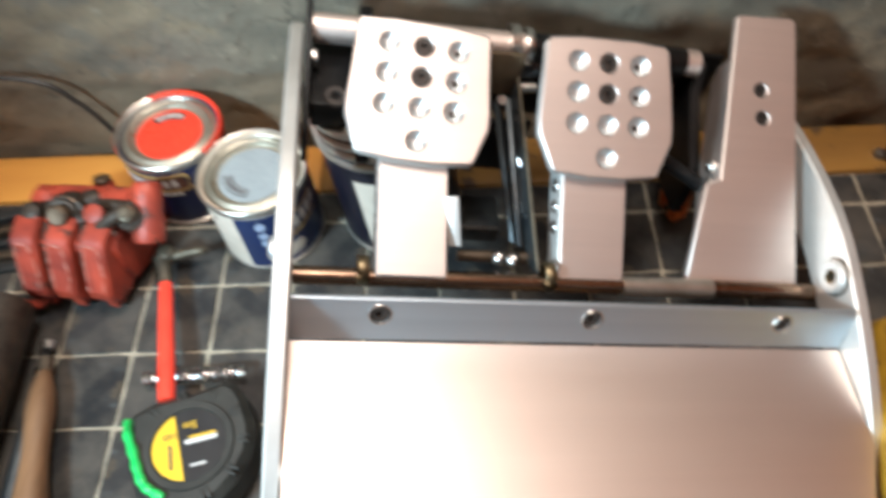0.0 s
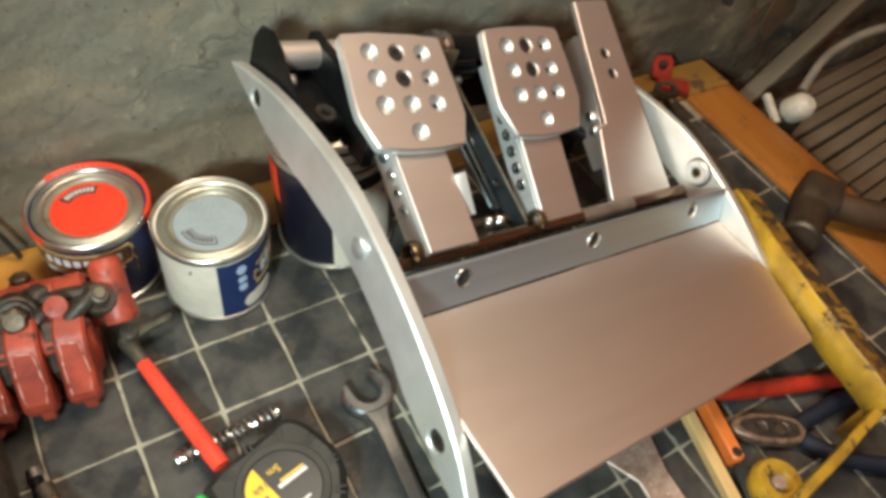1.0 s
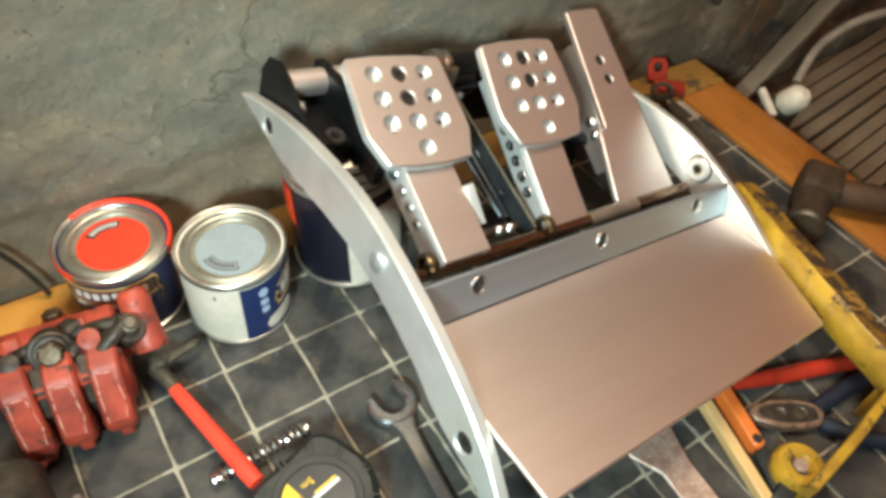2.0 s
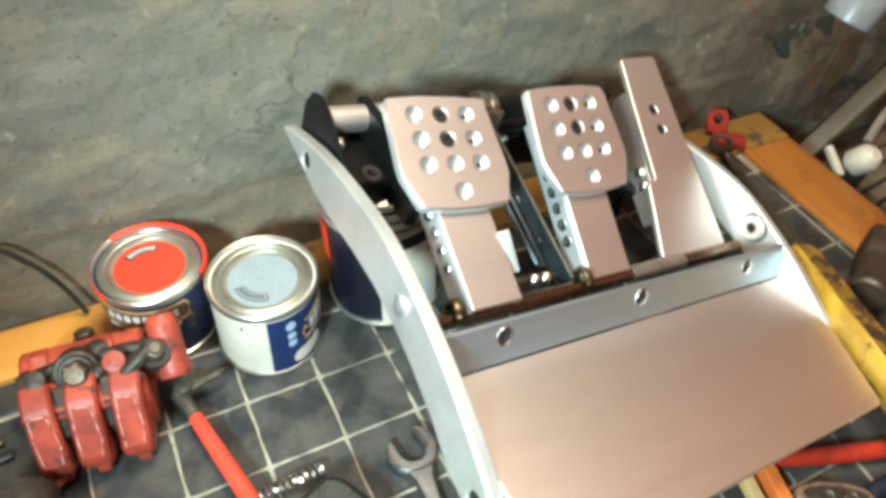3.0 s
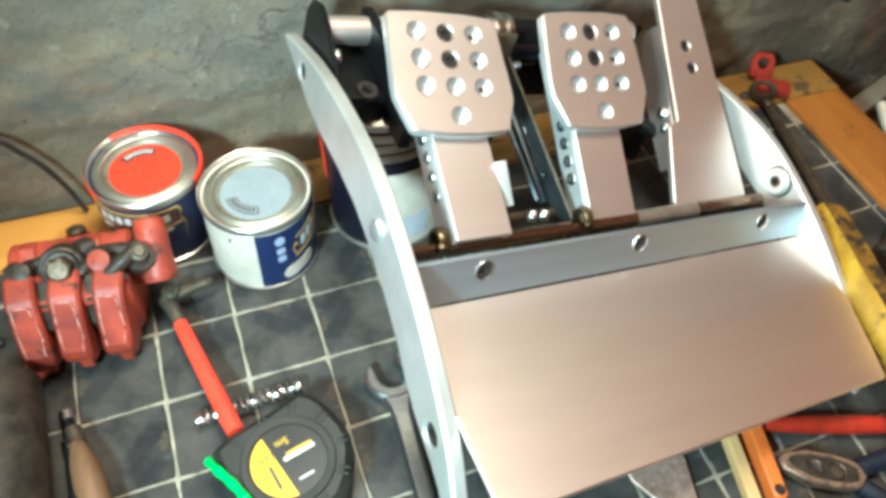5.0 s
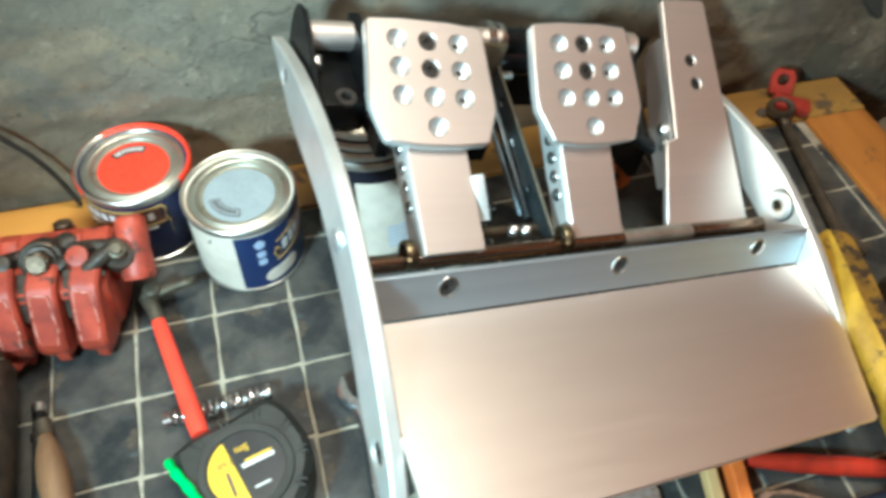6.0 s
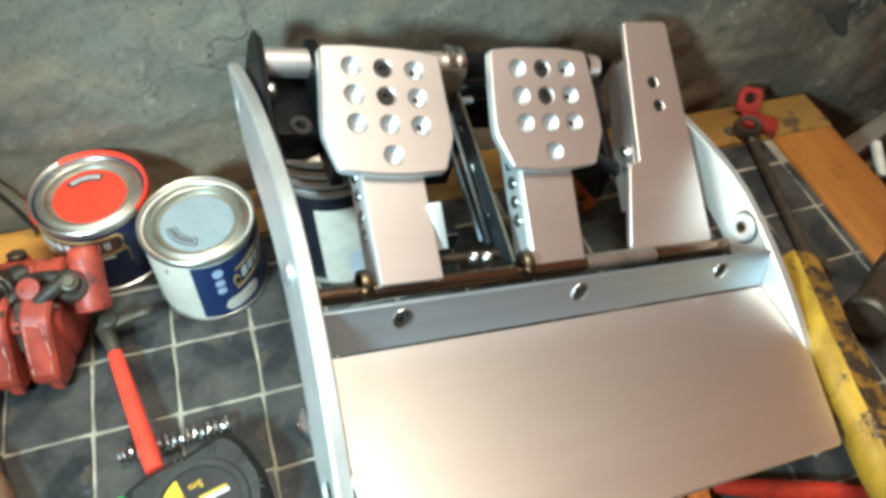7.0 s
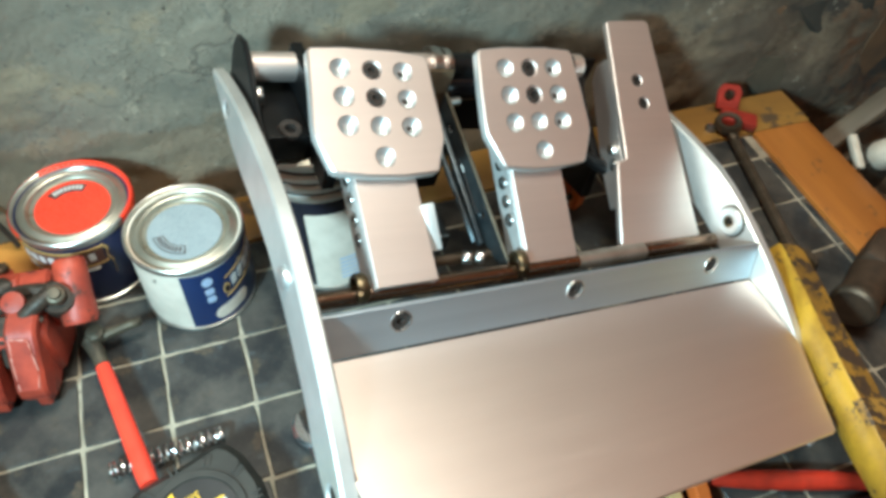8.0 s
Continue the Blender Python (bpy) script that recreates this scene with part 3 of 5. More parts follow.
def build_pedal_set():
    rig = thing("pedal_set", RIG, "brushed aluminium three-pedal driving set, leaning on a paint tin", "pedal set")
    left = side_plate(rig, -0.1490, 0.0082, 0.0, 1)
    right = side_plate(rig, 0.1575, 0.0082, -0.0085, -1)
    # boss screws on the plates
    part("boss_screw", moved(lathe([(0, 0.0035), (0.0035, 0.0032), (0.0058, 0.0018), (0.0062, 0), (0, 0)], 20), Matrix.Translation((-0.1572, 0.0325, 0.0070)) @ pose(0, 0, 0, 0, -90, 0)), DISH, left, "polished domed screw")
    # dark plugs added in the plate holes to keep them as black as shade
    for ob, x, dz, turn in ((left, -0.1558, 0.0, -90), (right, 0.1508, -0.0085, -90)):
        for y, z, r in ((0.158, 0.0085, 0.0052), (-0.0612, -0.0335, 0.0060)):
            part("hole_plug", moved(socket_bolt(r * 0.97, 0.003), Matrix.Translation((x, y, z + dz)) @ pose(0, 0, 0, 0, turn, 0)), BOLT, ob, "dark plug standing in for the hole's shade")
    # thin dark ring that paints a shadow gap round the washer
    part("washer_shade_ring", moved(lathe([(0.0096, 0.0), (0.0096, 0.0007), (0.0110, 0.0002), (0.0110, 0.0)], 32), Matrix.Translation((0.149, 0.0318, 0.0022)) @ pose(0, 0, 0, 0, -90, 0)), DARKSTEEL, right, "dark ring painted as shadow round the washer")
    part("washer", moved(lathe([(0.0038, 0.0), (0.0038, 0.0030), (0.0050, 0.0036), (0.0084, 0.0036), (0.0098, 0.0022), (0.0098, 0), (0.0038, 0)], 32), Matrix.Translation((0.149, 0.0318, 0.0022)) @ pose(0, 0, 0, 0, -90, 0)), CAST, right, "pale recessed washer")
    part("bush", moved(lathe([(0.0028, 0.0), (0.0028, 0.0030), (0.0040, 0.0034), (0.0040, 0.0)], 20), Matrix.Translation((0.149, 0.0318, 0.0022)) @ pose(0, 0, 0, 0, -90, 0)), ZINC, right)
    part("socket", moved(lathe([(0, 0.0006), (0.0028, 0.0006)], 16), Matrix.Translation((0.149, 0.0318, 0.0022)) @ pose(0, 0, 0, 0, -90, 0)), BOLT, right)
    # footplate with its upright flange
    foot = plate([(-0.1490, -0.0040), (0.1488, -0.0040), (0.1488, -0.058), (0.1268, -0.1100), (0.124, -0.1115), (-0.1490, -0.1115)], 0.003, (), 0.0008)
    foot.transform(Matrix.Translation((0, 0, -0.0156)) @ Matrix.Rotation(radians(2.0), 4, "X"))
    fp = part("footplate", foot, BRUSHED, rig, "wide brushed aluminium heel plate")
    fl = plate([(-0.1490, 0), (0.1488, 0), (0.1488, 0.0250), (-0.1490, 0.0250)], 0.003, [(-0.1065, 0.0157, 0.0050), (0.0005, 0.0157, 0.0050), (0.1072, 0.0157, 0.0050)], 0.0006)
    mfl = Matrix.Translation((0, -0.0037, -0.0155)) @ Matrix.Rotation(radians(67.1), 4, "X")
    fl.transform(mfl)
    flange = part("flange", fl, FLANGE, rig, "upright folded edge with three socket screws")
    for x in (-0.1065, 0.0005, 0.1072):
        part("screw", moved(socket_bolt(0.0049), mfl @ pose(x, 0.0157, -0.0006)), BOLT, flange, "black socket screw")
        part("screw_rim", moved(lathe([(0.0049, -0.0006), (0.0052, 0.0003), (0.0058, 0.0003), (0.0060, 0.0), (0.0049, -0.0006)], 24), mfl @ pose(x, 0.0157, 0.0)), STEEL, flange)
    # pivot shaft and back tube
    part("pivot_shaft", rod([(-0.149, 0.0345, -0.0190), (0.1488, 0.0345, -0.0190)], 0.0050, 20), ROD, rig, "oily steel pivot shaft")
    part("spacer_tube", rod([(0.0300, 0.0345, -0.0190), (0.0840, 0.0345, -0.0190)], 0.0056, 20), TINPLATE, rig, "pale aluminium spacer tube")
    part("cross_tube", rod([(-0.1438, 0.166, 0.031), (0.0880, 0.166, 0.031)], 0.0083, 28), PAD, rig, "bright steel cross tube")
    part("collar", moved(lathe([(0.0084, -0.003), (0.0125, -0.003), (0.0125, 0.003), (0.0084, 0.003)], 24), Matrix.Translation((-0.0290, 0.166, 0.031)) @ pose(0, 0, 0, 0, 90, 0)), STEEL, rig, "bright collar")
    part("collar", moved(lathe([(0.0084, -0.0022), (0.0112, -0.0022), (0.0118, 0.0), (0.0112, 0.0022), (0.0084, 0.0022)], 24), Matrix.Translation((-0.0205, 0.166, 0.031)) @ pose(0, 0, 0, 0, 90, 0)), STEEL, rig, "bright collar")
    part("tube_sleeve", rod([(-0.0182, 0.166, 0.0305), (0.0790, 0.166, 0.0305)], 0.0092, 24), BLACK, rig, "black sleeve on the cross tube")
    # black upright brackets
    def bracket(x, thick, pts):
        bm = plate(pts, thick, (), 0.001)
        bm.transform(Matrix(((0, 0, 1, x), (1, 0, 0, 0), (0, 1, 0, 0), (0, 0, 0, 1))))
        return part("bracket", bm, BLACK, rig, "black painted steel bracket")
    bracket(-0.1440, 0.0035, [(0.090, 0.004), (0.190, 0.004), (0.190, 0.030), (0.184, 0.040), (0.172, 0.044), (0.160, 0.040), (0.130, 0.022), (0.100, 0.018)])
    b2 = bracket(-0.1110, 0.0075, [(0.095, 0.000), (0.178, 0.000), (0.178, 0.040), (0.126, 0.040), (0.095, 0.020)])
    bracket(0.0960, 0.0075, [(0.105, -0.040), (0.182, -0.050), (0.182, 0.028), (0.166, 0.032), (0.156, 0.016), (0.110, -0.010)])
    part("back_panel", box(-0.0890, 0.0690, 0.1748, 0.1775, -0.030, 0.0330, 0.0006), BLACK, rig, "black painted steel panel")
    part("panel_bolt", moved(lathe([(0, 0.0040), (0.0030, 0.0038), (0.0046, 0.0022), (0.0050, 0), (0, 0)], 18), Matrix.Translation((-0.0300, 0.1748, 0.0150)) @ pose(0, 0, 0, 90, 0, 0)), STEEL, rig, "bright domed bolt")
    part("back_panel", box(0.0700, 0.1130, 0.1765, 0.1800, -0.026, 0.029, 0.0006), BLACK, rig, "black painted steel panel")
    part("back_panel", box(-0.1395, -0.0900, 0.1780, 0.1815, -0.012, 0.025, 0.0006), BLACK, rig, "black painted steel panel")
    part("back_panel", box(-0.0560, -0.0255, 0.1790, 0.1825, -0.050, 0.008, 0.0006), BLACK, rig, "black painted steel panel")
    part("bridge_plate", box(-0.0500, -0.0265, 0.1430, 0.1455, 0.0140, 0.0440, 0.0006), OLIVE, rig, "brown oily bridge plate")
    part("back_panel", box(-0.1435, -0.1190, 0.120, 0.180, 0.0005, 0.018, 0.0008), BLACK, rig)
    part("bracket_bolt", moved(hexagon(0.0055, 0, 0.004), Matrix.Translation((-0.1445, 0.148, 0.025)) @ pose(0, 0, 0, 0, 90, 0)), STEEL, rig)
    part("bracket_nut", moved(lathe([(0.003, 0.0), (0.0032, 0.0025), (0.0062, 0.0025), (0.0068, 0.0)], 20), Matrix.Translation((-0.130, 0.126, 0.0172)) @ pose(0, 0, 0, 12, 0, 0)), BOLT, rig)

    def edge_band(outline, thick, m, parent):
        """The sawn edge of a plate, a hair proud of it."""
        bm = bmesh.new()
        n = len(outline)
        grown = []
        for k in range(n):
            a, b, c = Vector(outline[k - 1]), Vector(outline[k]), Vector(outline[(k + 1) % n])
            t = (c - a).normalized()
            nrm = Vector((t.y, -t.x))
            if nrm.dot(b - Vector((0, -0.03))) < 0:
                nrm = -nrm
            grown.append(b + nrm * 0.00025)
        lo = [bm.verts.new((p.x, p.y, 0.0002 - thick)) for p in grown]
        hi = [bm.verts.new((p.x, p.y, -0.0009)) for p in grown]
        for k in range(n):
            bm.faces.new((lo[k], lo[(k + 1) % n], hi[(k + 1) % n], hi[k]))
        part("sawn_edge", moved(bm, m), CAST, parent, "bright sawn edge")

    def pad(m, outline, cols, label):
        rows = (0.0, -0.0167, -0.0334)
        spots = [(c, r) for r in rows for c in (-cols, 0.0, cols)] + [(0.0, -0.0512)]
        bm = plate(outline, 0.006, [(u, v, 0.0050) for u, v in spots], 0.0010)
        ob = part("pedal_pad", moved(bm, m), PAD, rig, label)
        edge_band(outline, 0.0060, m, ob)
        for u, v in spots:
            bolt = u == 0.0 and v > -0.03
            if bolt:
                part("countersink", moved(lathe([(0.0055, -0.0002), (0.0040, -0.0030), (0.0038, -0.0058)], 24), m @ pose(u, v, 0)), PAD, ob)
                part("pad_bolt", moved(socket_bolt(0.0047), m @ pose(u, v, -0.0006)), BOLT, ob, "black countersunk socket bolt")
            else:
                part("countersink", moved(lathe([(0.0053, -0.0002), (0.0046, -0.0007), (0.0026, -0.0026), (0.0018, -0.0029), (0.0, -0.0029)], 24), m @ pose(u, v, 0)), DISH, ob, "bright countersunk dish")
                if u > 0:
                    part("pilot_hole", moved(lathe([(0.0, -0.0028), (0.0019, -0.0028), (0.0022, -0.0031)], 14), m @ pose(u - 0.0003, v - 0.0004, 0)), BOLT, ob, "dark pilot hole")
        return ob

    def arm(m, u0, u1, v0, v1, w0, w1, n_holes, label):
        """A box arm whose cheek is pierced by a row of holes."""
        top = plate([(u0, v0), (u1, v0), (u1, v1), (u0, v1)], 0.003, (), 0.0008)
        ob = part("pedal_arm", moved(top, m @ pose(0, 0, w0)), PAD, rig, label)
        hs = [(v0 + 0.030 + 0.0115 * k, (w0 + w1) / 2 - 0.0015, 0.0032) for k in range(n_holes)]
        cheek = plate([(v0, w1 + 0.004), (v0 + 0.004, w1), (v1, w1), (v1, w0 - 0.0031), (v0, w0 - 0.0031)], 0.003, hs, 0.0004)
        cheek.transform(Matrix(((0, 0, 1, u0 + 0.003), (1, 0, 0, 0), (0, 1, 0, 0), (0, 0, 0, 1))))
        part("cheek", moved(cheek, m), CAST, ob)
        for v, w, r in hs:
            ring = lathe([(r * 0.72, 0.0), (r * 0.72, 0.0006), (r * 1.15, 0.0006), (r * 1.3, 0.0)], 16)
            part("hole_rim", moved(ring, m @ Matrix.Translation((u0, v, w)) @ pose(0, 0, 0, 0, -90, 0)), STEEL, ob)
        far = box(u1 - 0.003, u1, v0, v1, w1, w0 - 0.0031, 0.0005)
        part("cheek", moved(far, m), PAD, ob)
        part("web", moved(box(u0 + 0.0031, u1 - 0.0031, v0 + 0.01, v1, w1 + 0.002, w1 + 0.004, 0.0003), m), BLACK, ob)
        return ob

    ma = Matrix.Translation((-0.0852, 0.1336, 0.0516)) @ Matrix.Rotation(radians(26.8), 4, "X")
    mb = Matrix.Translation((0.0139, 0.1278, 0.0568)) @ Matrix.Rotation(radians(34.0), 4, "X")
    mpa = Matrix.Translation((-0.0008, 0, 0)) @ ma @ Matrix.Rotation(radians(-3.8), 4, "Z")      # this pad sits a little askew on its arm
    def pad_outline(k, f=1.0):
        return [(-0.0355 * k, 0.0095), (-0.0335 * k, 0.0116), (-0.015 * k, 0.0132), (0.015 * k, 0.0132), (0.0335 * k, 0.0116), (0.0355 * k, 0.0095),
                (0.0378 * k * f, -0.012), (0.0392 * k * f, -0.032), (0.0390 * k * f, -0.040), (0.0310 * k, -0.0585), (0.0290 * k, -0.0600), (0.010 * k, -0.0622), (-0.010 * k, -0.0622),
                (-0.0290 * k, -0.0600), (-0.0310 * k, -0.0585), (-0.0390 * k * f, -0.040), (-0.0392 * k * f, -0.032), (-0.0378 * k * f, -0.012)]
    pad(mpa, pad_outline(1.0, 0.965), 0.0185, "wide aluminium pedal pad with countersunk holes")
    pad(mb, pad_outline(0.97), 0.0175, "aluminium pedal pad with countersunk holes")
    arm(ma, -0.0222, 0.0142, -0.1205, -0.004, -0.0068, -0.027, 5, "folded aluminium pedal arm")
    arm(mb, -0.0218, 0.0152, -0.1185, -0.004, -0.0068, -0.027, 5, "folded aluminium pedal arm")
    # throttle pedal: a stepped flat plate on a rounded arm
    mc = Matrix.Translation((0.1172, 0.1369, 0.0400)) @ Matrix.Rotation(radians(31.0), 4, "X")
    acc = plate([(-0.0154, 0.0415), (-0.0148, 0.0430), (-0.0125, 0.0440), (0.0190, 0.0452), (0.0222, 0.0445), (0.0232, 0.0425), (0.0234, -0.1130), (0.0222, -0.1145),
                 (-0.0460, -0.1165), (-0.0474, -0.1150), (-0.0345, -0.0590), (-0.0335, -0.0575), (-0.0255, -0.0545)], 0.005, [(0.0, 0.0, 0.0042), (0.0012, -0.0166, 0.0042)], 0.0008)
    ap = part("throttle_pad", moved(acc, mc), PAD, rig, "long stepped aluminium throttle plate")
    for u, v in ((0.0, 0.0), (0.0012, -0.0166)):
        part("pad_bolt", moved(socket_bolt(0.0042), mc @ pose(u, v, -0.0004)), BOLT, ap, "dark socket bolt")
    cheek = plate([(0.016, -0.0055), (0.020, -0.010), (0.019, -0.020), (0.010, -0.026), (-0.05, -0.028), (-0.085, -0.024), (-0.085, -0.0055)], 0.004, [(-0.045, -0.014, 0.003), (-0.056, -0.014, 0.003)], 0.0006)
    edge_turn = pose(-0.0178, 0, 0, 0, 0, -7.5)
    cheek.transform(edge_turn @ Matrix(((0, 0, 1, 0.004), (1, 0, 0, 0), (0, 1, 0, 0), (0, 0, 0, 1))))
    ta = part("throttle_arm", moved(cheek, mc), PAD, rig, "rounded aluminium throttle arm")
    for v in (-0.045, -0.056):
        part("arm_bolt", moved(lathe([(0, 0.003), (0.003, 0.003), (0.0042, 0.0018), (0.0042, 0), (0, 0)], 16), mc @ edge_turn @ Matrix.Translation((0.0, v, -0.013)) @ pose(0, 0, 0, 0, -90, 0)), STEEL, ta)
    part("throttle_block", moved(box(-0.012, 0.018, -0.122, -0.090, -0.020, -0.0055, 0.001), mc), CAST, rig, "small pale aluminium block")
    # bearings beside the arms, yellow zinc plated
    for x in (-0.1135, -0.0135):
        part("bearing", moved(lathe([(0.0056, -0.003), (0.0074, -0.003), (0.0080, -0.002), (0.0080, 0.002), (0.0074, 0.003), (0.0056, 0.003)], 24), Matrix.Translation((x, 0.0365, -0.0150)) @ pose(0, 0, 0, 0, 90, 0)), ZINC, rig, "yellow zinc-plated bearing")
        part("bearing_nut", moved(hexagon(0.0020, 0, 0.002), Matrix.Translation((x - 0.002, 0.0305, -0.0125)) @ pose(0, 0, 0, 25, -20, 0)), ZINC, rig)
    # linkage between the pedals: a thin link, two dark flat bars, a gusset and a nut
    def flat_bar(name, a, b, width, thick, mat, label, spin=0):
        a, b = Vector(a), Vector(b)
        d = b - a
        bm = box(-thick / 2, thick / 2, 0, d.length, -width / 2, width / 2, min(0.0006, thick * 0.3))
        return part(name, moved(bm, Matrix.Translation(a) @ Vector((0, 1, 0)).rotation_difference(d).to_matrix().to_4x4() @ pose(0, 0, 0, 0, spin, 0)), mat, rig, label)
    # a thin web plate whose lit edge runs from the collar down to the bearing
    web = plate([(0.160, 0.0345), (0.100, 0.0085), (0.040, -0.0175), (0.040, -0.0260), (0.072, -0.0230), (0.110, -0.0090), (0.150, 0.0060), (0.162, 0.0200)], 0.0016, [(0.074, -0.0110, 0.0022), (0.128, 0.0120, 0.0030)], 0.0004)
    lean = Matrix(((-0.095, 0, 1, -0.0130), (1, 0, 0, 0), (0, 1, 0, 0), (0, 0, 0, 1)))
    wo = part("web_plate", moved(web, lean), BLUESTEEL, rig, "dark steel web plate")
    # paler rod that paints the light caught along the plate's front edge
    part("web_lit_edge", rod([(-0.0290, 0.160, 0.0350), (-0.0233, 0.100, 0.0090), (-0.0176, 0.041, -0.0170)], 0.0011, 8), TAN, wo, "pale rod painted as the lit edge")
    flat_bar("lever_bar", (-0.0360, 0.140, 0.0100), (-0.0265, 0.064, -0.0240), 0.007, 0.003, BLUESTEEL, "dark grey lever bar", 14)
    flat_bar("lever_bar", (-0.0300, 0.141, 0.0125), (-0.0235, 0.062, -0.0245), 0.006, 0.003, BLUESTEEL, "dark grey lever bar", -8)
    flat_bar("lever_bar", (-0.0255, 0.141, 0.0140), (-0.0215, 0.078, -0.0150), 0.005, 0.0025, BLACK, "black lever bar", 5)
    part("clip", rod([(-0.0250, 0.106, 0.0010), (-0.0190, 0.087, -0.0120), (-0.0275, 0.081, -0.0130)], 0.0007, 8), STEEL, rig, "bright bent wire clip")
    part("back_panel", box(-0.0440, -0.0060, 0.1500, 0.1530, -0.0600, -0.0150, 0.0006), BLACK, rig, "black painted steel panel")
    part("roller", rod([(-0.0235, 0.160, 0.0200), (0.0040, 0.160, 0.0200)], 0.0090, 24), GLOSSBLACK, rig, "glossy black roller")
    part("top_bolt", moved(hexagon(0.0034, 0, 0.004, 0.0006), Matrix.Translation((-0.0340, 0.1400, 0.0120)) @ pose(0, 0, 0, 40, 0, 0)), STEEL, rig, "bright hexagon bolt")
    part("pump_block", box(-0.0560, -0.0270, 0.086, 0.112, -0.0560, -0.0420, 0.002), BLUESTEEL, rig, "dark grey block")
    part("block_edge", rod([(-0.0500, 0.086, -0.0415), (-0.0300, 0.086, -0.0405)], 0.0008, 6), STEEL, rig)
    for x, y, z in ((-0.0290, 0.052, -0.0235), (-0.0365, 0.054, -0.0250)):
        part("nut", moved(hexagon(0.0042, -0.003, 0.003), Matrix.Translation((x, y, z)) @ pose(0, 0, 0, 30, 70, 0)), STEEL, rig, "small bright steel nut")
    part("cross_pin", rod([(-0.060, 0.056, -0.027), (-0.018, 0.056, -0.027)], 0.0035, 12), DARKSTEEL, rig)
    part("top_pin", rod([(-0.046, 0.146, 0.0150), (-0.014, 0.146, 0.0190)], 0.0030, 12), STEEL, rig)
    flat_bar("stop_tab", (-0.0690, 0.0660, 0.0125), (-0.0655, 0.0480, -0.0065), 0.003, 0.0068, CAST, "small pale stop tab")
    part("sleeve", rod(curve([(0.0560, 0.120, 0.002), (0.070, 0.1127, -0.0015), (0.0957, 0.1021, -0.0105), (0.106, 0.096, -0.014)]), 0.0045, 12), BLACK, rig, "black cable sleeve")
    return rig


build_pedal_set()


# ---------------------------------------------------------------- tins
def tin(name, x, y, r, h, turn, label, lid_paint, body_mat):
    """A round paint tin: body, beaded rims, lever lid with a painted disc."""
    t = thing(name, pose(x, y, 0.0004, 0, 0, turn), label, "paint tin", "paint tins on the bench")
    part("body", lathe([(0, 0.001), (r * 0.93, 0.001), (r * 0.955, 0.0028), (r * 0.965, 0.006), (r * 0.965, h - 0.006), (r * 0.955, h - 0.004), (r * 0.95, h - 0.003), (r * 0.90, h - 0.003)], 64), body_mat, t)
    part("base_rim", lathe([(r * 0.92, 0.0), (r * 0.985, 0.0), (r * 0.998, 0.0012), (r * 0.985, 0.0028), (r * 0.96, 0.0032)], 64), TINPLATE, t, "tinplate rim")
    part("top_rim", lathe([(r * 0.962, h - 0.0065), (r * 0.985, h - 0.0055), (r, h - 0.003), (r * 0.995, h - 0.0008), (r * 0.975, h), (r * 0.95, h - 0.0006), (r * 0.935, h - 0.003), (r * 0.90, h - 0.0045)], 64), TINPLATE, t, "shiny beaded tinplate rim")
    lid = part("lid", lathe([(r * 0.93, h - 0.0045), (r * 0.85, h - 0.0038), (r * 0.80, h - 0.0022), (r * 0.765, h - 0.0016), (r * 0.735, h - 0.0022), (r * 0.715, h - 0.0045), (r * 0.70, h - 0.0052), (r * 0.62, h - 0.0052), (0, h - 0.0052)], 64), LIDTIN, t, "dull pressed lever lid")
    part("paint_disc", lathe([(r * 0.625, h - 0.0052), (r * 0.62, h - 0.0046), (0, h - 0.0044)], 48), lid_paint, lid, "disc of the paint's colour")
    return t


def band(t, r, z0, z1, a0, a1, mat, name="label_panel", k=1, label=""):
    return part(name, sector(r * 0.966 + 0.0003 * k, z0, z1, a0, a1, 0.0003), mat, t, label)


def tin_mark(t, r, h, a, outline=BARDARK, field=BARDARK, ink=BARWHITE):
    """The maker's small curved mark on the lid, as an outlined box of plain bars."""
    part("mark_outline", sector(r * 0.345, h - 0.00435, h - 0.0041, a - 40, a + 40, 0.0066, 20), outline, t)
    part("mark_field", sector(r * 0.345 + 0.0007, h - 0.0041, h - 0.0039, a - 37, a + 37, 0.0052, 20), field, t)
    for k in range(8):
        part("mark_bar", sector(r * 0.345 + 0.0017, h - 0.0039, h - 0.0037, a - 34 + 8.6 * k, a - 28.5 + 8.6 * k, 0.0032, 3), ink, t)


def wrapped(t, r, a0, z0, a1, z1, half, mat, name, k=2, ends=1.0, label=""):
    """A slanting patch with rounded ends, wrapped round a tin's wall."""
    bm, rings, n = bmesh.new(), [], 18
    ri, ro = r * 0.962, r * 0.966 + 0.0003 * k + 0.0002
    for i in range(n + 1):
        u = i / n
        a, z = radians(a0 + (a1 - a0) * u), z0 + (z1 - z0) * u
        e = min(u, 1 - u) * abs(radians(a1 - a0)) * r / max(half, 1e-6)
        w = half * (1 - ends + ends * math.sqrt(max(0.02, 1 - max(0.0, 1 - e) ** 2)))
        rings.append([bm.verts.new((q * math.cos(a), q * math.sin(a), z + v)) for q, v in ((ri, -w), (ro, -w), (ro, w), (ri, w))])
    for p, q in zip(rings, rings[1:]):
        for c in range(4):
            bm.faces.new((p[c], q[c], q[(c + 1) % 4], p[(c + 1) % 4]))
    bm.faces.new(rings[0]), bm.faces.new(list(reversed(rings[-1])))
    bmesh.ops.recalc_face_normals(bm, faces=bm.faces)
    return part(name, bm, mat, t, label)


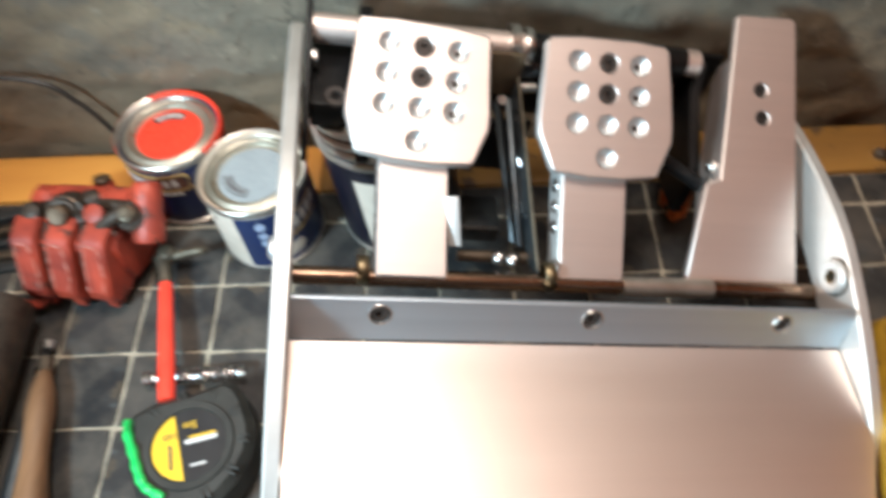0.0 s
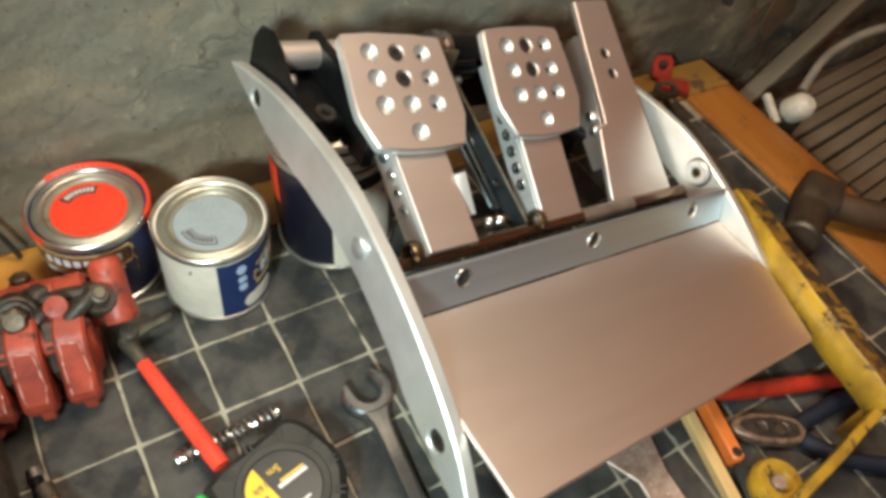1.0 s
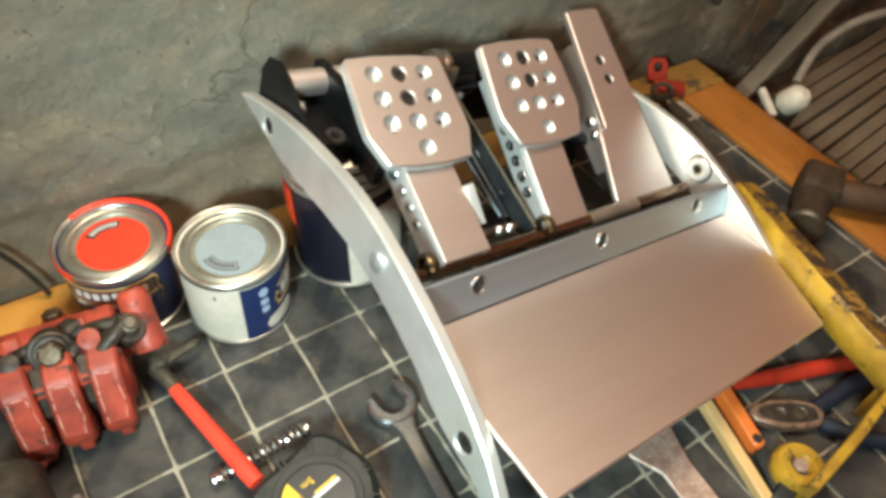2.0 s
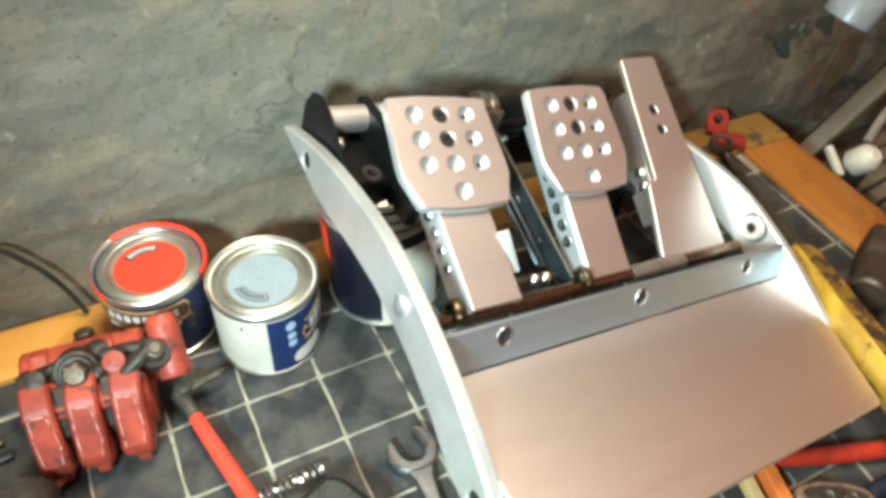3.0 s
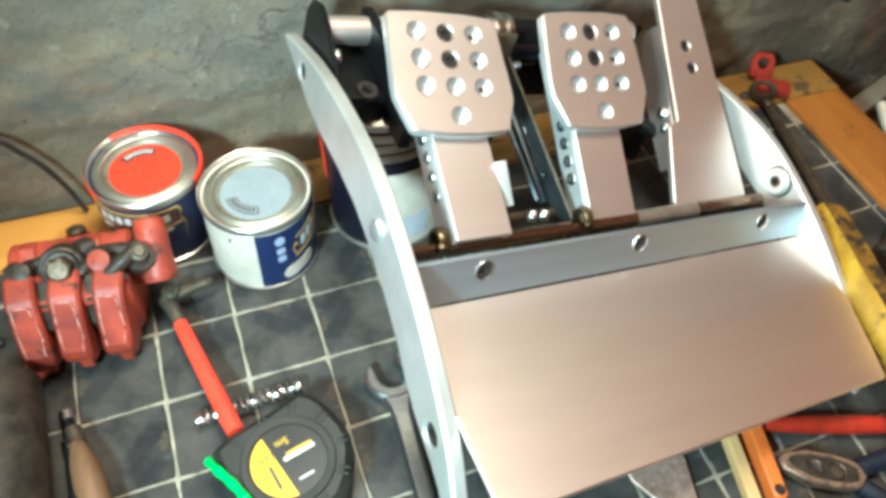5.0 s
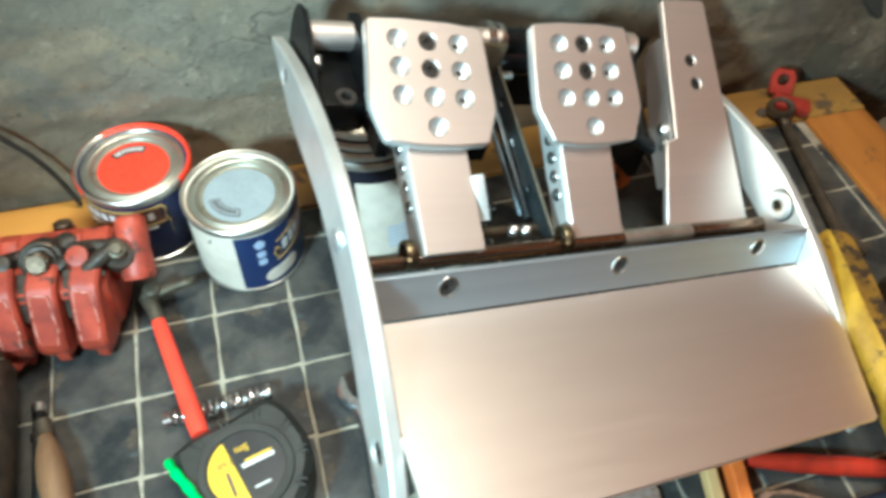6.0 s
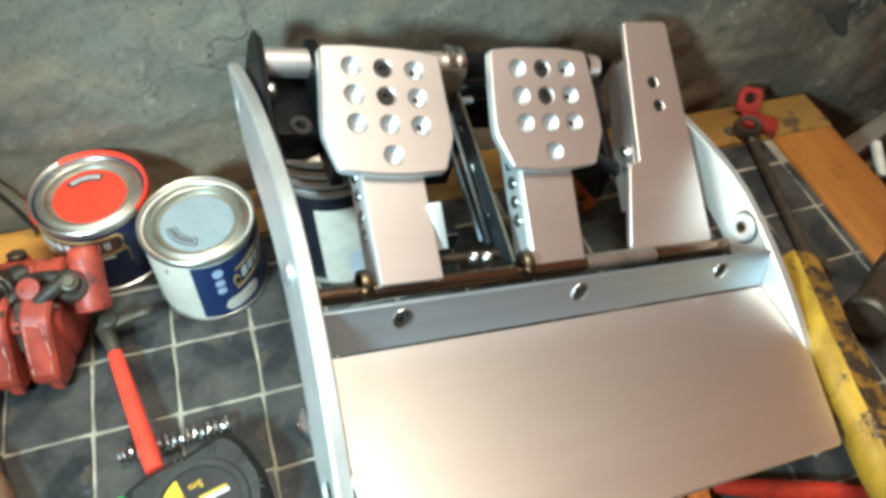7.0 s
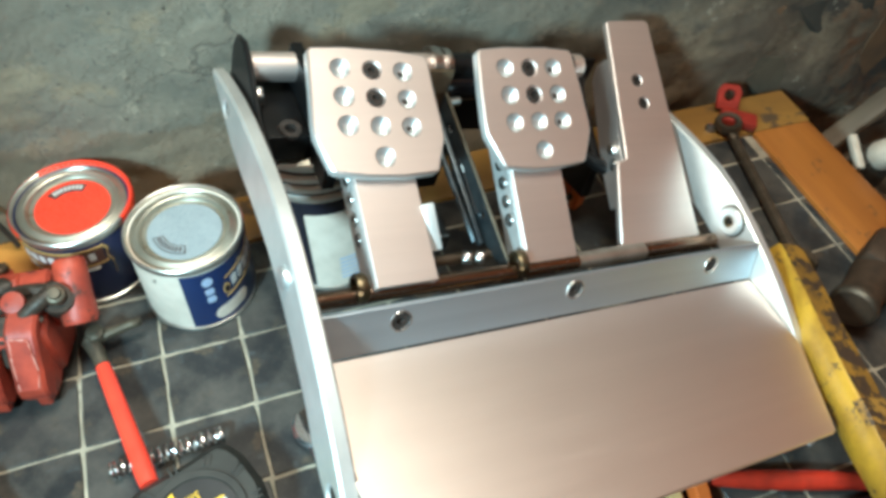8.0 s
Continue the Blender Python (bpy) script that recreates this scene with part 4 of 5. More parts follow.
R1, H1 = 0.0365, 0.064
grey_tin = tin("paint_tin", 0.0315, 0.0475, R1, H1, 0, "small white and navy paint tin with pale grey lid", GREYPAINT, PAPER)
band(grey_tin, R1, 0.004, H1 - 0.007, -104, 45, NAVY, label="navy blue printed panel")
wrapped(grey_tin, R1, -85, 0.0475, -74, 0.0480, 0.0042, PALEBLUE, "print_emblem")
for k in range(2):
    wrapped(grey_tin, R1, -84, 0.0300 + 0.0078 * k, -75, 0.0304 + 0.0078 * k, 0.0030, PALEBLUE, "print_block", ends=0.4)
wrapped(grey_tin, R1, -80, 0.0120, -38, 0.0165, 0.0056, PAPER, "white_panel", label="white rounded printed patch")
# gold crest beside a slanting dark title strip with pale bars
wrapped(grey_tin, R1, -64, 0.0260, -10, 0.0350, 0.0009, GOLD, "gold_rule", ends=0.2)
wrapped(grey_tin, R1, -62, 0.0440, -10, 0.0530, 0.0006, GOLD, "gold_rule", ends=0.2)
wrapped(grey_tin, R1, -66, 0.0330, -58, 0.0345, 0.0075, GOLD, "gold_crest", ends=1.0)
wrapped(grey_tin, R1, -64.5, 0.0333, -59.5, 0.0342, 0.0045, NAVYDARK, "crest_field", 3)
for k in range(5):
    wrapped(grey_tin, R1, -55 + 10 * k, 0.0368 + 0.0017 * k, -48 + 10 * k, 0.0380 + 0.0017 * k, 0.0045, BARWHITE, "print_bar", ends=0.15)
wrapped(grey_tin, R1, -131, 0.0500, -129, 0.0500, 0.0030, TAN, "drip", 1, label="dried drip")
tin_mark(grey_tin, R1, H1, -135, BARDARK, GREYPAINT, BARDARK)

red_tin = tin("paint_tin", -0.0325, 0.0880, R1, H1 - 0.001, -14, "small navy paint tin with bright red lid and spilt paint", REDPAINT, NAVYMID)
band(red_tin, R1, 0.0385, 0.0530, -150, -54, BROWNPRINT, label="dark brown title band")
wrapped(red_tin, R1, -150, 0.0388, -52, 0.0388, 0.0009, GOLD, "gold_rule", ends=0.2)
wrapped(red_tin, R1, -150, 0.0530, -52, 0.0530, 0.0007, GOLD, "gold_rule", ends=0.2)
wrapped(red_tin, R1, -140, 0.0352, -62, 0.0352, 0.0008, BARWHITE, "pale_rule", ends=0.2)
for k in range(8):
    wrapped(red_tin, R1, -136 + 9.6 * k, 0.0462, -129.5 + 9.6 * k, 0.0462, 0.0033, BARWHITE, "print_bar", ends=0.15)
band(red_tin, R1, 0.012, 0.033, -132, -80, NAVY, "print_block", 1)
# gold curl at the end of the band
for a0, z0, a1, z1 in ((-53, 0.0530, -49, 0.0490), (-49, 0.0490, -52, 0.0440), (-52, 0.0430, -48, 0.0360), (-48, 0.0360, -50, 0.0250)):
    wrapped(red_tin, R1, a0, z0, a1 + 0.5, z1, 0.0016, GOLD, "gold_curl", ends=0.3)
part("spilt_paint", lathe([(R1 * 0.972, H1 - 0.0095), (R1 * 1.006, H1 - 0.0085), (R1 * 1.020, H1 - 0.0045), (R1 * 1.012, H1 - 0.0012), (R1 * 0.985, H1 - 0.0002), (R1 * 0.958, H1 - 0.0006), (R1 * 0.935, H1 - 0.0034)], 60, -24, 136), REDPAINT, red_tin, "red paint run over the rim")
part("spilt_paint", lathe([(R1 * 0.972, H1 - 0.0075), (R1 * 1.004, H1 - 0.0065), (R1 * 1.010, H1 - 0.0042), (R1 * 1.004, H1 - 0.0016), (R1 * 0.985, H1 - 0.0006)], 40, 136, 229), REDPAINT, red_tin, "red paint smeared on the rim")
tin_mark(red_tin, R1, H1 - 0.001, 114, BARDARK, BROWNPRINT, BARWHITE)

R3, H3 = 0.0430, 0.1220
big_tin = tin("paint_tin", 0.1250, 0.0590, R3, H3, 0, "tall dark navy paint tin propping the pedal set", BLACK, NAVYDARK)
band(big_tin, R3, 0.004, 0.0785, -116, -52, PAPER, label="white printed panel")
for k in range(6):
    band(big_tin, R3, 0.012 + 0.004 * k, 0.0135 + 0.004 * k, -92, -66, PALEBLUE, "print_bar", 2)
band(big_tin, R3, 0.052, 0.0860, -215, -172, REDPAINT, "red_band", 2, "bright red printed flash")
for k in range(3):
    part("bead", lathe([(R3 * 0.966, 0.0890 + 0.0085 * k), (R3 * 0.990, 0.0908 + 0.0085 * k), (R3 * 0.997, 0.0925 + 0.0085 * k), (R3 * 0.990, 0.0942 + 0.0085 * k), (R3 * 0.966, 0.0960 + 0.0085 * k)], 64), TINPLATE, big_tin, "shiny pressed bead")
part("spot", moved(lathe([(0, 0.0004), (0.0011, 0.0003), (0.0012, 0)], 12), Matrix.Rotation(radians(-64), 4, "Z") @ pose(R3 * 0.966 + 0.0005, 0, 0.068, 0, 90, 0)), BARDARK, big_tin)
# the tall tin leans a little under the load
big_tin.matrix_world = Matrix.Translation((0.0820, 0, 0.0004)) @ Matrix.Rotation(radians(-3.2), 4, "Y") @ Matrix.Translation((-0.0820, 0, 0)) @ pose(0.1250, 0.0590, 0)


# ---------------------------------------------------------------- brake caliper
def build_caliper():
    c = thing("brake_caliper", pose(-0.078, 0.020, 0.0, 0, 0, -5.5), "used brake caliper in scratched red paint with oily bolts", "brake caliper")

    def across(prof, x0, x1, bevel):
        """A profile in y, z carried from x0 to x1."""
        bm = plate(prof, x1 - x0, (), bevel)
        bm.transform(Matrix(((0, 0, 1, x1), (1, 0, 0, 0), (0, 1, 0, 0), (0, 0, 0, 1))))
        return bm

    body = across([(-0.020, 0.012), (0.004, 0.0015), (0.040, 0.0005), (0.047, 0.010), (0.047, 0.028), (0.041, 0.037), (0.028, 0.0490), (0.018, 0.0535), (-0.004, 0.0535), (-0.020, 0.050)], -0.041, 0.027, 0.003)
    part("body", body, CALIPER, c, "red painted casting")
    part("shoulder", across([(0.011, 0.050), (0.027, 0.047), (0.029, 0.0515), (0.026, 0.0555), (0.018, 0.0575), (0.011, 0.0560)], -0.0405, 0.0285, 0.0022), CALIPER, c, "cast red shoulder")
    for x, w in ((-0.0290, 0.006), (0.0060, 0.007)):
        part("casting_rib", across([(0.008, 0.052), (0.028, 0.048), (0.027, 0.0560), (0.018, 0.0595), (0.009, 0.0565)], x - w, x + w, 0.0020), CALIPER, c)
    # three slanting fingers with a raised face whose edges are scuffed to bare metal
    side = [(-0.002, 0.0610), (-0.0175, 0.0590), (-0.0217, 0.0560), (-0.0395, 0.0285), (-0.0405, 0.0220), (-0.0360, 0.0120), (-0.0260, 0.0090), (-0.014, 0.010), (-0.004, 0.030)]
    down = math.degrees(math.atan2(0.0295, 0.0183))
    for x, w, lean in ((-0.0320, 0.0080, 4), (-0.0068, 0.0084, -3), (0.0175, 0.0084, -5)):
        fo = part("finger", moved(across(side, -w, w, 0.0017), pose(x, 0, 0, 0, 0, lean)), CALIPER, c, "slanting red finger")
        m = pose(x, 0, 0, 0, 0, lean) @ Matrix.Translation((0, -0.0306, 0.0424)) @ pose(0, 0, 0, down, 0, 0)
        face = [(-w * 0.62, -0.0165), (w * 0.58, -0.0165), (w * 0.80, -0.004), (w * 0.50, 0.0155), (-w * 0.60, 0.0165), (-w * 0.70, 0.002)]
        part("raised_face", moved(plate(face, 0.0016, (), 0.0005), m @ pose(0, 0, 0.0012)), CALIPER, fo)
        # bare chips along the face's edges, broken and uneven
        rng = random.Random(int(1000 * (x + 1)))
        loop = face[1:] + face[:1]
        for p, q in zip(loop, loop[1:]):
            u = rng.uniform(0.0, 0.10)
            while u < 0.92:
                v = min(1.0, u + rng.uniform(0.45, 0.95))
                a, b = [(p[0] + (q[0] - p[0]) * w, p[1] + (q[1] - p[1]) * w, rng.uniform(-0.0003, 0.0001)) for w in (u, v)]
                mid = ((a[0] + b[0]) / 2 + rng.uniform(-3e-4, 3e-4), (a[1] + b[1]) / 2 + rng.uniform(-3e-4, 3e-4), 0)
                part("chipped_edge", moved(rod([a, mid, b], [0.00025, rng.uniform(0.0003, 0.0006), 0.00015], 6), m @ pose(0, 0, 0.0010)), CALEDGE, fo)
                u = v + rng.uniform(0.03, 0.15)
        part("toe", moved(box(-w * 0.35, w * 0.62, -0.0375, -0.024, 0.0055, 0.0150, 0.002), pose(x, 0, 0, 0, 0, lean)), CALIPER, fo)
    # oil and dirt between the fingers and behind them; black also paints recess shade
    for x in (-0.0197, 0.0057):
        part("gap_shade_grime", across([(-0.003, 0.056), (-0.018, 0.050), (-0.026, 0.036), (-0.022, 0.014), (-0.004, 0.014)], x - 0.0048, x + 0.0048, 0.002), GRIME, c, "black oily dirt")
    part("valley_shade_grime", rod(curve([(-0.037, 0.006, 0.0525), (-0.016, 0.010, 0.0545), (0.004, 0.012, 0.0535), (0.026, 0.010, 0.0545), (0.034, 0.006, 0.052)], 5), 0.0052, 10), GRIME, c, "black oily dirt")
    # lumps of oily dirt on the casting round the bolts
    rng = random.Random(11)
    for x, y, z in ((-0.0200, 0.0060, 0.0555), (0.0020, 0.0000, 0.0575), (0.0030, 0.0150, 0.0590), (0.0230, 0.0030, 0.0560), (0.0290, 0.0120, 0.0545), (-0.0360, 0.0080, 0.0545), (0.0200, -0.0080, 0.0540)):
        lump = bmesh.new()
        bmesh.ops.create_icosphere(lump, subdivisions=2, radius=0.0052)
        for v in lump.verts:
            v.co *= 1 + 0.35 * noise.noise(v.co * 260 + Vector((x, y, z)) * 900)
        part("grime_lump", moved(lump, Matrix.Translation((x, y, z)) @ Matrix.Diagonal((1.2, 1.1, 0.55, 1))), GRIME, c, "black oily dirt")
    # banjo bolt, leaning forward, with its washers
    mb = Matrix.Translation((-0.0088, 0.0030, 0.0570)) @ pose(0, 0, 0, 48, 0, 4)
    bolt = part("banjo_bolt", moved(lathe([(0.0128, -0.008), (0.0128, 0.0015), (0.0118, 0.0030), (0.0098, 0.0034), (0.0096, 0.0062), (0.0088, 0.0068), (0, 0.0068)], 28), mb), GRIME, c, "oily brown banjo bolt")
    part("bolt_ring", moved(lathe([(0.0108, 0.0028), (0.0117, 0.0040), (0.0108, 0.0046)], 28, 40, 120), mb), OILY, bolt)
    part("bolt_head", moved(hexagon(0.0078, 0.0066, 0.0125, 0.0010), mb @ pose(0, 0, 0, 0, 0, 11)), OILY, bolt, "worn oily hexagon head")
    part("bolt_crown", moved(lathe([(0.0052, 0.0124), (0.0060, 0.0132), (0.0052, 0.0138), (0, 0.0134)], 20), mb), OILY, bolt)
    cap = pose(-0.0300, 0.0020, 0.0560, 28, 0, 0)
    part("cap_bolt", moved(lathe([(0.0046, -0.010), (0.0056, -0.002), (0.0062, 0.0050), (0.0056, 0.0072), (0.0034, 0.0080), (0, 0.0082)], 20), cap), GRIME, c, "dark oily cap bolt")
    cone = pose(0.0125, 0.0015, 0.0575, 28, 0, 0)
    boss = part("boss", moved(lathe([(0.0040, -0.010), (0.0052, -0.002), (0.0066, 0.0046), (0.0062, 0.0062), (0.0030, 0.0070), (0, 0.0070)], 20), cone), CALIPER, c, "conical red boss")
    part("boss_dirt", moved(lathe([(0.0042, -0.004), (0.0060, -0.001), (0.0056, 0.0012), (0.0042, 0.0014)], 20), cone), GRIME, boss)
    nut = part("rear_bolt", moved(lathe([(0.0074, -0.006), (0.0074, 0.001), (0.0062, 0.002), (0, 0.002)], 20), pose(-0.0076, 0.0415, 0.0370, -22, 0, 0)), CALIPER, c)
    part("bolt_head", moved(hexagon(0.0064, 0.0018, 0.0065, 0.0008), pose(-0.0076, 0.0415, 0.0370, -22, 0, 0)), OILY, nut)
    # mounting lug, turned outwards
    top, low, wide = Vector((0.0455, 0.0200, 0.0675)), Vector((0.0470, -0.0040, 0.0475)), Vector((0.0123, 0.0083, -0.0106)).normalized()
    up = (top - low).normalized()
    out = wide.cross(up).normalized()
    wide = up.cross(out)
    ml = Matrix(((wide.x, up.x, out.x, low.x), (wide.y, up.y, out.y, low.y), (wide.z, up.z, out.z, low.z), (0, 0, 0, 1)))
    post = lathe([(0, -0.006), (0.0092, -0.006), (0.0104, -0.003), (0.0100, 0.004), (0.0094, 0.012), (0.0096, 0.024), (0.0092, 0.0305), (0.0080, 0.0325), (0.0050, 0.0335), (0, 0.0335)], 28)
    part("lug", moved(post, ml @ Matrix(((1, 0, 0, 0), (0, 0, 1, 0), (0, -1, 0, -0.006), (0, 0, 0, 1)))), CALIPER, c, "round red guide pin housing")
    part("lug_foot", box(0.022, 0.042, 0.000, 0.018, 0.030, 0.050, 0.004), CALIPER, c)
    # bleed nipple on a dirty seat, and the stub of pipe behind it
    mk = pose(0.0350, 0.0010, 0.0585, 24, 8, 0)
    seat = part("nipple_seat", moved(lathe([(0.0098, -0.012), (0.0098, 0.0), (0.0086, 0.0015), (0, 0.0015)], 24), mk), GRIME, c)
    part("nipple_washer", moved(lathe([(0.0058, 0.0014), (0.0078, 0.0014), (0.0074, 0.0026), (0.0058, 0.0026)], 24), mk), GRIME, seat, "grey washer")
    part("nipple", moved(lathe([(0.0056, 0.0015), (0.0058, 0.0070), (0.0048, 0.0090), (0.0036, 0.0094), (0.0030, 0.0120), (0, 0.0122)], 20), mk), TAN, seat)
    part("pipe", rod(curve([(0.0330, 0.001, 0.0640), (0.0280, -0.003, 0.0630), (0.0215, -0.006, 0.0595), (0.0160, -0.008, 0.0555)]), 0.0046, 12), GRIME, c, "black oily pipe stub")
    part("carrier_bar", rod(curve([(-0.0640, -0.0385, 0.0060), (-0.0500, -0.0405, 0.0075), (-0.0360, -0.0400, 0.0110), (-0.0290, -0.0330, 0.0140)]), 0.0040, 12), CALIPER, c, "red carrier bar")
    return c


build_caliper()


# ---------------------------------------------------------------- hand tools beside the caliper
def build_red_handled_spanner():
    a, b = Vector((-0.0330, -0.0045, 0.0120)), Vector((-0.0132, -0.0898, 0.0160))
    d = (b - a).normalized()
    t = thing("red_handled_wrench", Matrix.Translation(a) @ Vector((0, -1, 0)).rotation_difference(d).to_matrix().to_4x4(), "small wrench with dark head and bright red sleeve", "wrench")
    L = (b - a).length
    s = rod([(0, -L * k / 10, 0) for k in range(11)], [0.0042, 0.0046, 0.0047, 0.0048, 0.0049, 0.0050, 0.0051, 0.0052, 0.0053, 0.0054, 0.0050], 18)
    s.transform(Matrix.Diagonal((1, 1, 0.78, 1)))
    part("sleeve", s, HANDLERED, t, "bright red sleeve")
    part("shank", rod([(0, 0.0, 0), (0, 0.009, 0.001), (-0.001, 0.019, 0.004)], [0.0042, 0.0048, 0.0054], 14), TAN, t, "dark worn steel neck")
    head = part("head", moved(lathe([(0, -0.006), (0.0052, -0.006), (0.0060, -0.003), (0.0061, 0.002), (0.0052, 0.0040), (0.0034, 0.0050), (0, 0.0054)], 20), pose(0.0030, 0.0205, 0.0050, 8, 0, 0)), TAN, t, "tarnished steel head")
    part("arm", moved(plate([(-0.007, -0.0022), (0.003, -0.0042), (0.012, -0.0030), (0.021, -0.0026), (0.0265, -0.0034), (0.0290, -0.0006), (0.0272, 0.0026), (0.021, 0.0020), (0.012, 0.0026), (0.003, 0.0042), (-0.007, 0.0024)], 0.0060, (), 0.0016), pose(0.0020, 0.0195, 0.0070, 0, -2, -4)), TAN, head, "tarnished steel side arm")
    return t


def build_spring():
    a, b, n, r = Vector((-0.0340, -0.0715, 0.0058)), Vector((0.0280, -0.0680, 0.0058)), 16.5, 0.0047
    t = thing("coil_spring", pose(*a, 0, 0, 3.2), "short bright steel compression spring on the tiles", "spring")
    pts, L = [], (b - a).length
    for k in range(int(n * 18) + 1):
        u = k / (n * 18)
        if u < 0.06 or u > 0.94:
            s = u * 0.5 if u < 0.06 else 1 - (1 - u) * 0.5
        else:
            s = 0.03 + (u - 0.06) / 0.88 * 0.94
        ang = 2 * math.pi * n * u
        pts.append((s * L, r * math.cos(ang), r * math.sin(ang)))
    part("coil", rod(pts, 0.00095, 8), SPRINGSTEEL, t)
    return t


def build_tape_measure():
    t = thing("tape_measure", pose(0.0112, -0.1220, 0.0), "black rubber cased tape measure with yellow label", "tape measure")
    # rounded case, squarer towards the mouth
    out = [(-0.0385, 0.0175), (-0.0370, 0.0200), (-0.0265, 0.0262), (-0.0046, 0.0325), (0.0125, 0.0390), (0.0165, 0.0388), (0.0215, 0.0360), (0.0272, 0.0290), (0.0345, 0.0125), (0.0358, 0.0050),
           (0.0350, -0.0050), (0.0300, -0.0185), (0.0225, -0.0285), (0.0120, -0.0345), (-0.0040, -0.0365), (-0.0180, -0.0335), (-0.0260, -0.0260), (-0.0335, -0.0100)]
    part("case", moved(plate(out, 0.030, (), 0.0045), pose(0, 0, 0.030)), RUBBER, t, "black rubber case")
    for k in range(7):
        a = -62 + 34 * k
        for o in (-3, 3):
            part("grip_rib", moved(box(0.0275, 0.0338, -0.0007, 0.0007, -0.026, 0.0010, 0.0004), pose(0, 0, 0.0298, 0, 0, a + o)), RUBBER, t)
    part("label_ring", moved(lathe([(0.0206, -0.001), (0.0214, 0.0010), (0.0252, 0.0012), (0.0264, -0.001)], 48), pose(0, 0, 0.030)), RUBBER, t, "raised rubber ring")
    part("label", moved(lathe([(0, 0.0003), (0.0204, 0.0003), (0.0207, -0.001)], 48), pose(0, 0, 0.030)), TAPELABEL, t, "round black label")
    seg = [(0.0201 * math.cos(radians(a)), 0.0201 * math.sin(radians(a))) for a in range(124, 275, 6)]
    part("yellow_segment", moved(plate(seg, 0.0003, (), 0), pose(0, 0, 0.0306)), YELLOWPRINT, t, "yellow printed segment")
    m = pose(0, 0, 0.0304)
    lettering("5m", 0.0062, "print", YELLOWPRINT, t, m @ pose(-0.0014, 0.0114, 0, 0, 0, 194))
    lettering("16ft", 0.0058, "print", BARDARK, t, m @ pose(-0.0112, 0.0045, 0.0004, 0, 0, 194))
    for x, y, w, h, mat in ((0.0070, 0.0058, 0.0150, 0.0006, YELLOWPRINT), (0.0066, 0.0032, 0.0180, 0.0012, BARWHITE), (0.0075, -0.0108, 0.0085, 0.0006, BARWHITE)):
        part("print_bar", moved(box(-w / 2, w / 2, -h, h, 0, 0.0002, 0), m @ pose(x, y, 0, 0, 0, 13.5)), mat, t)
    part("print_bar", moved(box(-0.007, 0.007, -0.0009, 0.0009, 0, 0.0002, 0), m @ pose(-0.0085, -0.0075, 0.0004, 0, 0, 104)), BARDARK, t)
    strap = curve([(-0.0410, 0.0165, 0.0235), (-0.0365, 0.0070, 0.0295), (-0.0300, -0.0040, 0.0318), (-0.0250, -0.0140, 0.0320), (-0.0205, -0.0215, 0.0320), (-0.0150, -0.0258, 0.0318), (-0.0080, -0.0290, 0.0310)])
    part("wrist_strap", rod(strap, [0.0026 + 0.0003 * math.sin(k * 0.9) for k in range(len(strap))], 10), GREENSTRAP, t, "bright green strap")
    return t


def open_spanner(name, eye, target, length, jaw, label, mat, ring=False):
    a, b = Vector(eye), Vector(target)
    d = (b - a).normalized()
    t = thing(name, Matrix.Translation(a) @ Vector((0, -1, 0)).rotation_difference(d).to_matrix().to_4x4(), label, "spanner")
    j = jaw
    arc = [(j * math.cos(radians(a)), j * math.sin(radians(a))) for a in range(56, -237, -12)]
    throat = [(-j * 0.46, j * 0.66), (-j * 0.50, j * 0.20)] + [(-j * 0.50 * math.cos(radians(a)), -j * 0.02 - j * 0.50 * math.sin(radians(a))) for a in range(0, 181, 20)] + [(j * 0.50, j * 0.20), (j * 0.46, j * 0.66)]
    part("jaw", moved(plate(arc + throat, 0.0085, (), 0.0022), pose(0, 0, 0.0085, 0, 0, 14)), mat, t, "open forged jaw")
    w = j * 0.36
    part("shank", moved(plate([(-j * 0.62, -j * 0.72), (j * 0.62, -j * 0.72), (w * 1.15, -j * 1.35), (w, -j * 1.9), (w * 0.85, -length), (-w * 0.85, -length), (-w, -j * 1.9), (-w * 1.15, -j * 1.35)], 0.0062, (), 0.0022), pose(0, 0, 0.0074)), mat, t, "rounded forged shank")
    if ring:
        part("ring", moved(lathe([(j * 0.52, 0), (j * 0.52, 0.008), (j * 0.80, 0.0085), (j * 0.92, 0.006), (j * 0.92, 0.002), (j * 0.80, 0.0), (j * 0.52, 0)], 32), pose(0, -length - j * 0.6, 0.004)), mat, t, "ring end")
        part("ring_neck", moved(box(-w * 0.8, w * 0.8, -length - j * 0.1, -length + 0.01, 0.002, 0.009, 0.0015), Matrix()), mat, t)
    return t


build_red_handled_spanner()
build_spring()
build_tape_measure()
open_spanner("open_spanner", (0.0838, -0.0785, 0.0005), (0.0785, -0.1550, 0.0005), 0.15, 0.0165, "large worn chrome open-ended spanner under the pedal set", CHROME)
open_spanner("combination_spanner", (0.4540, -0.0590, 0.0005), (0.4850, 0.0850, 0.0030), 0.140, 0.0128, "dull bronze-brown combination spanner lying across the tiles", DARKSTEEL, True)


def handle_tool(name, label, p, q, radii, mat, parts=()):
    t = thing(name, Matrix(), label, "tool")
    a, b = Vector(p), Vector(q)
    n = len(radii) - 1
    part("handle", rod([a + (b - a) * (k / n) for k in range(n + 1)], radii, 18), mat, t)
    for nm, p2, q2, r2, m2 in parts:
        part(nm, rod([p2, q2], r2, 14), m2, t)
    return t


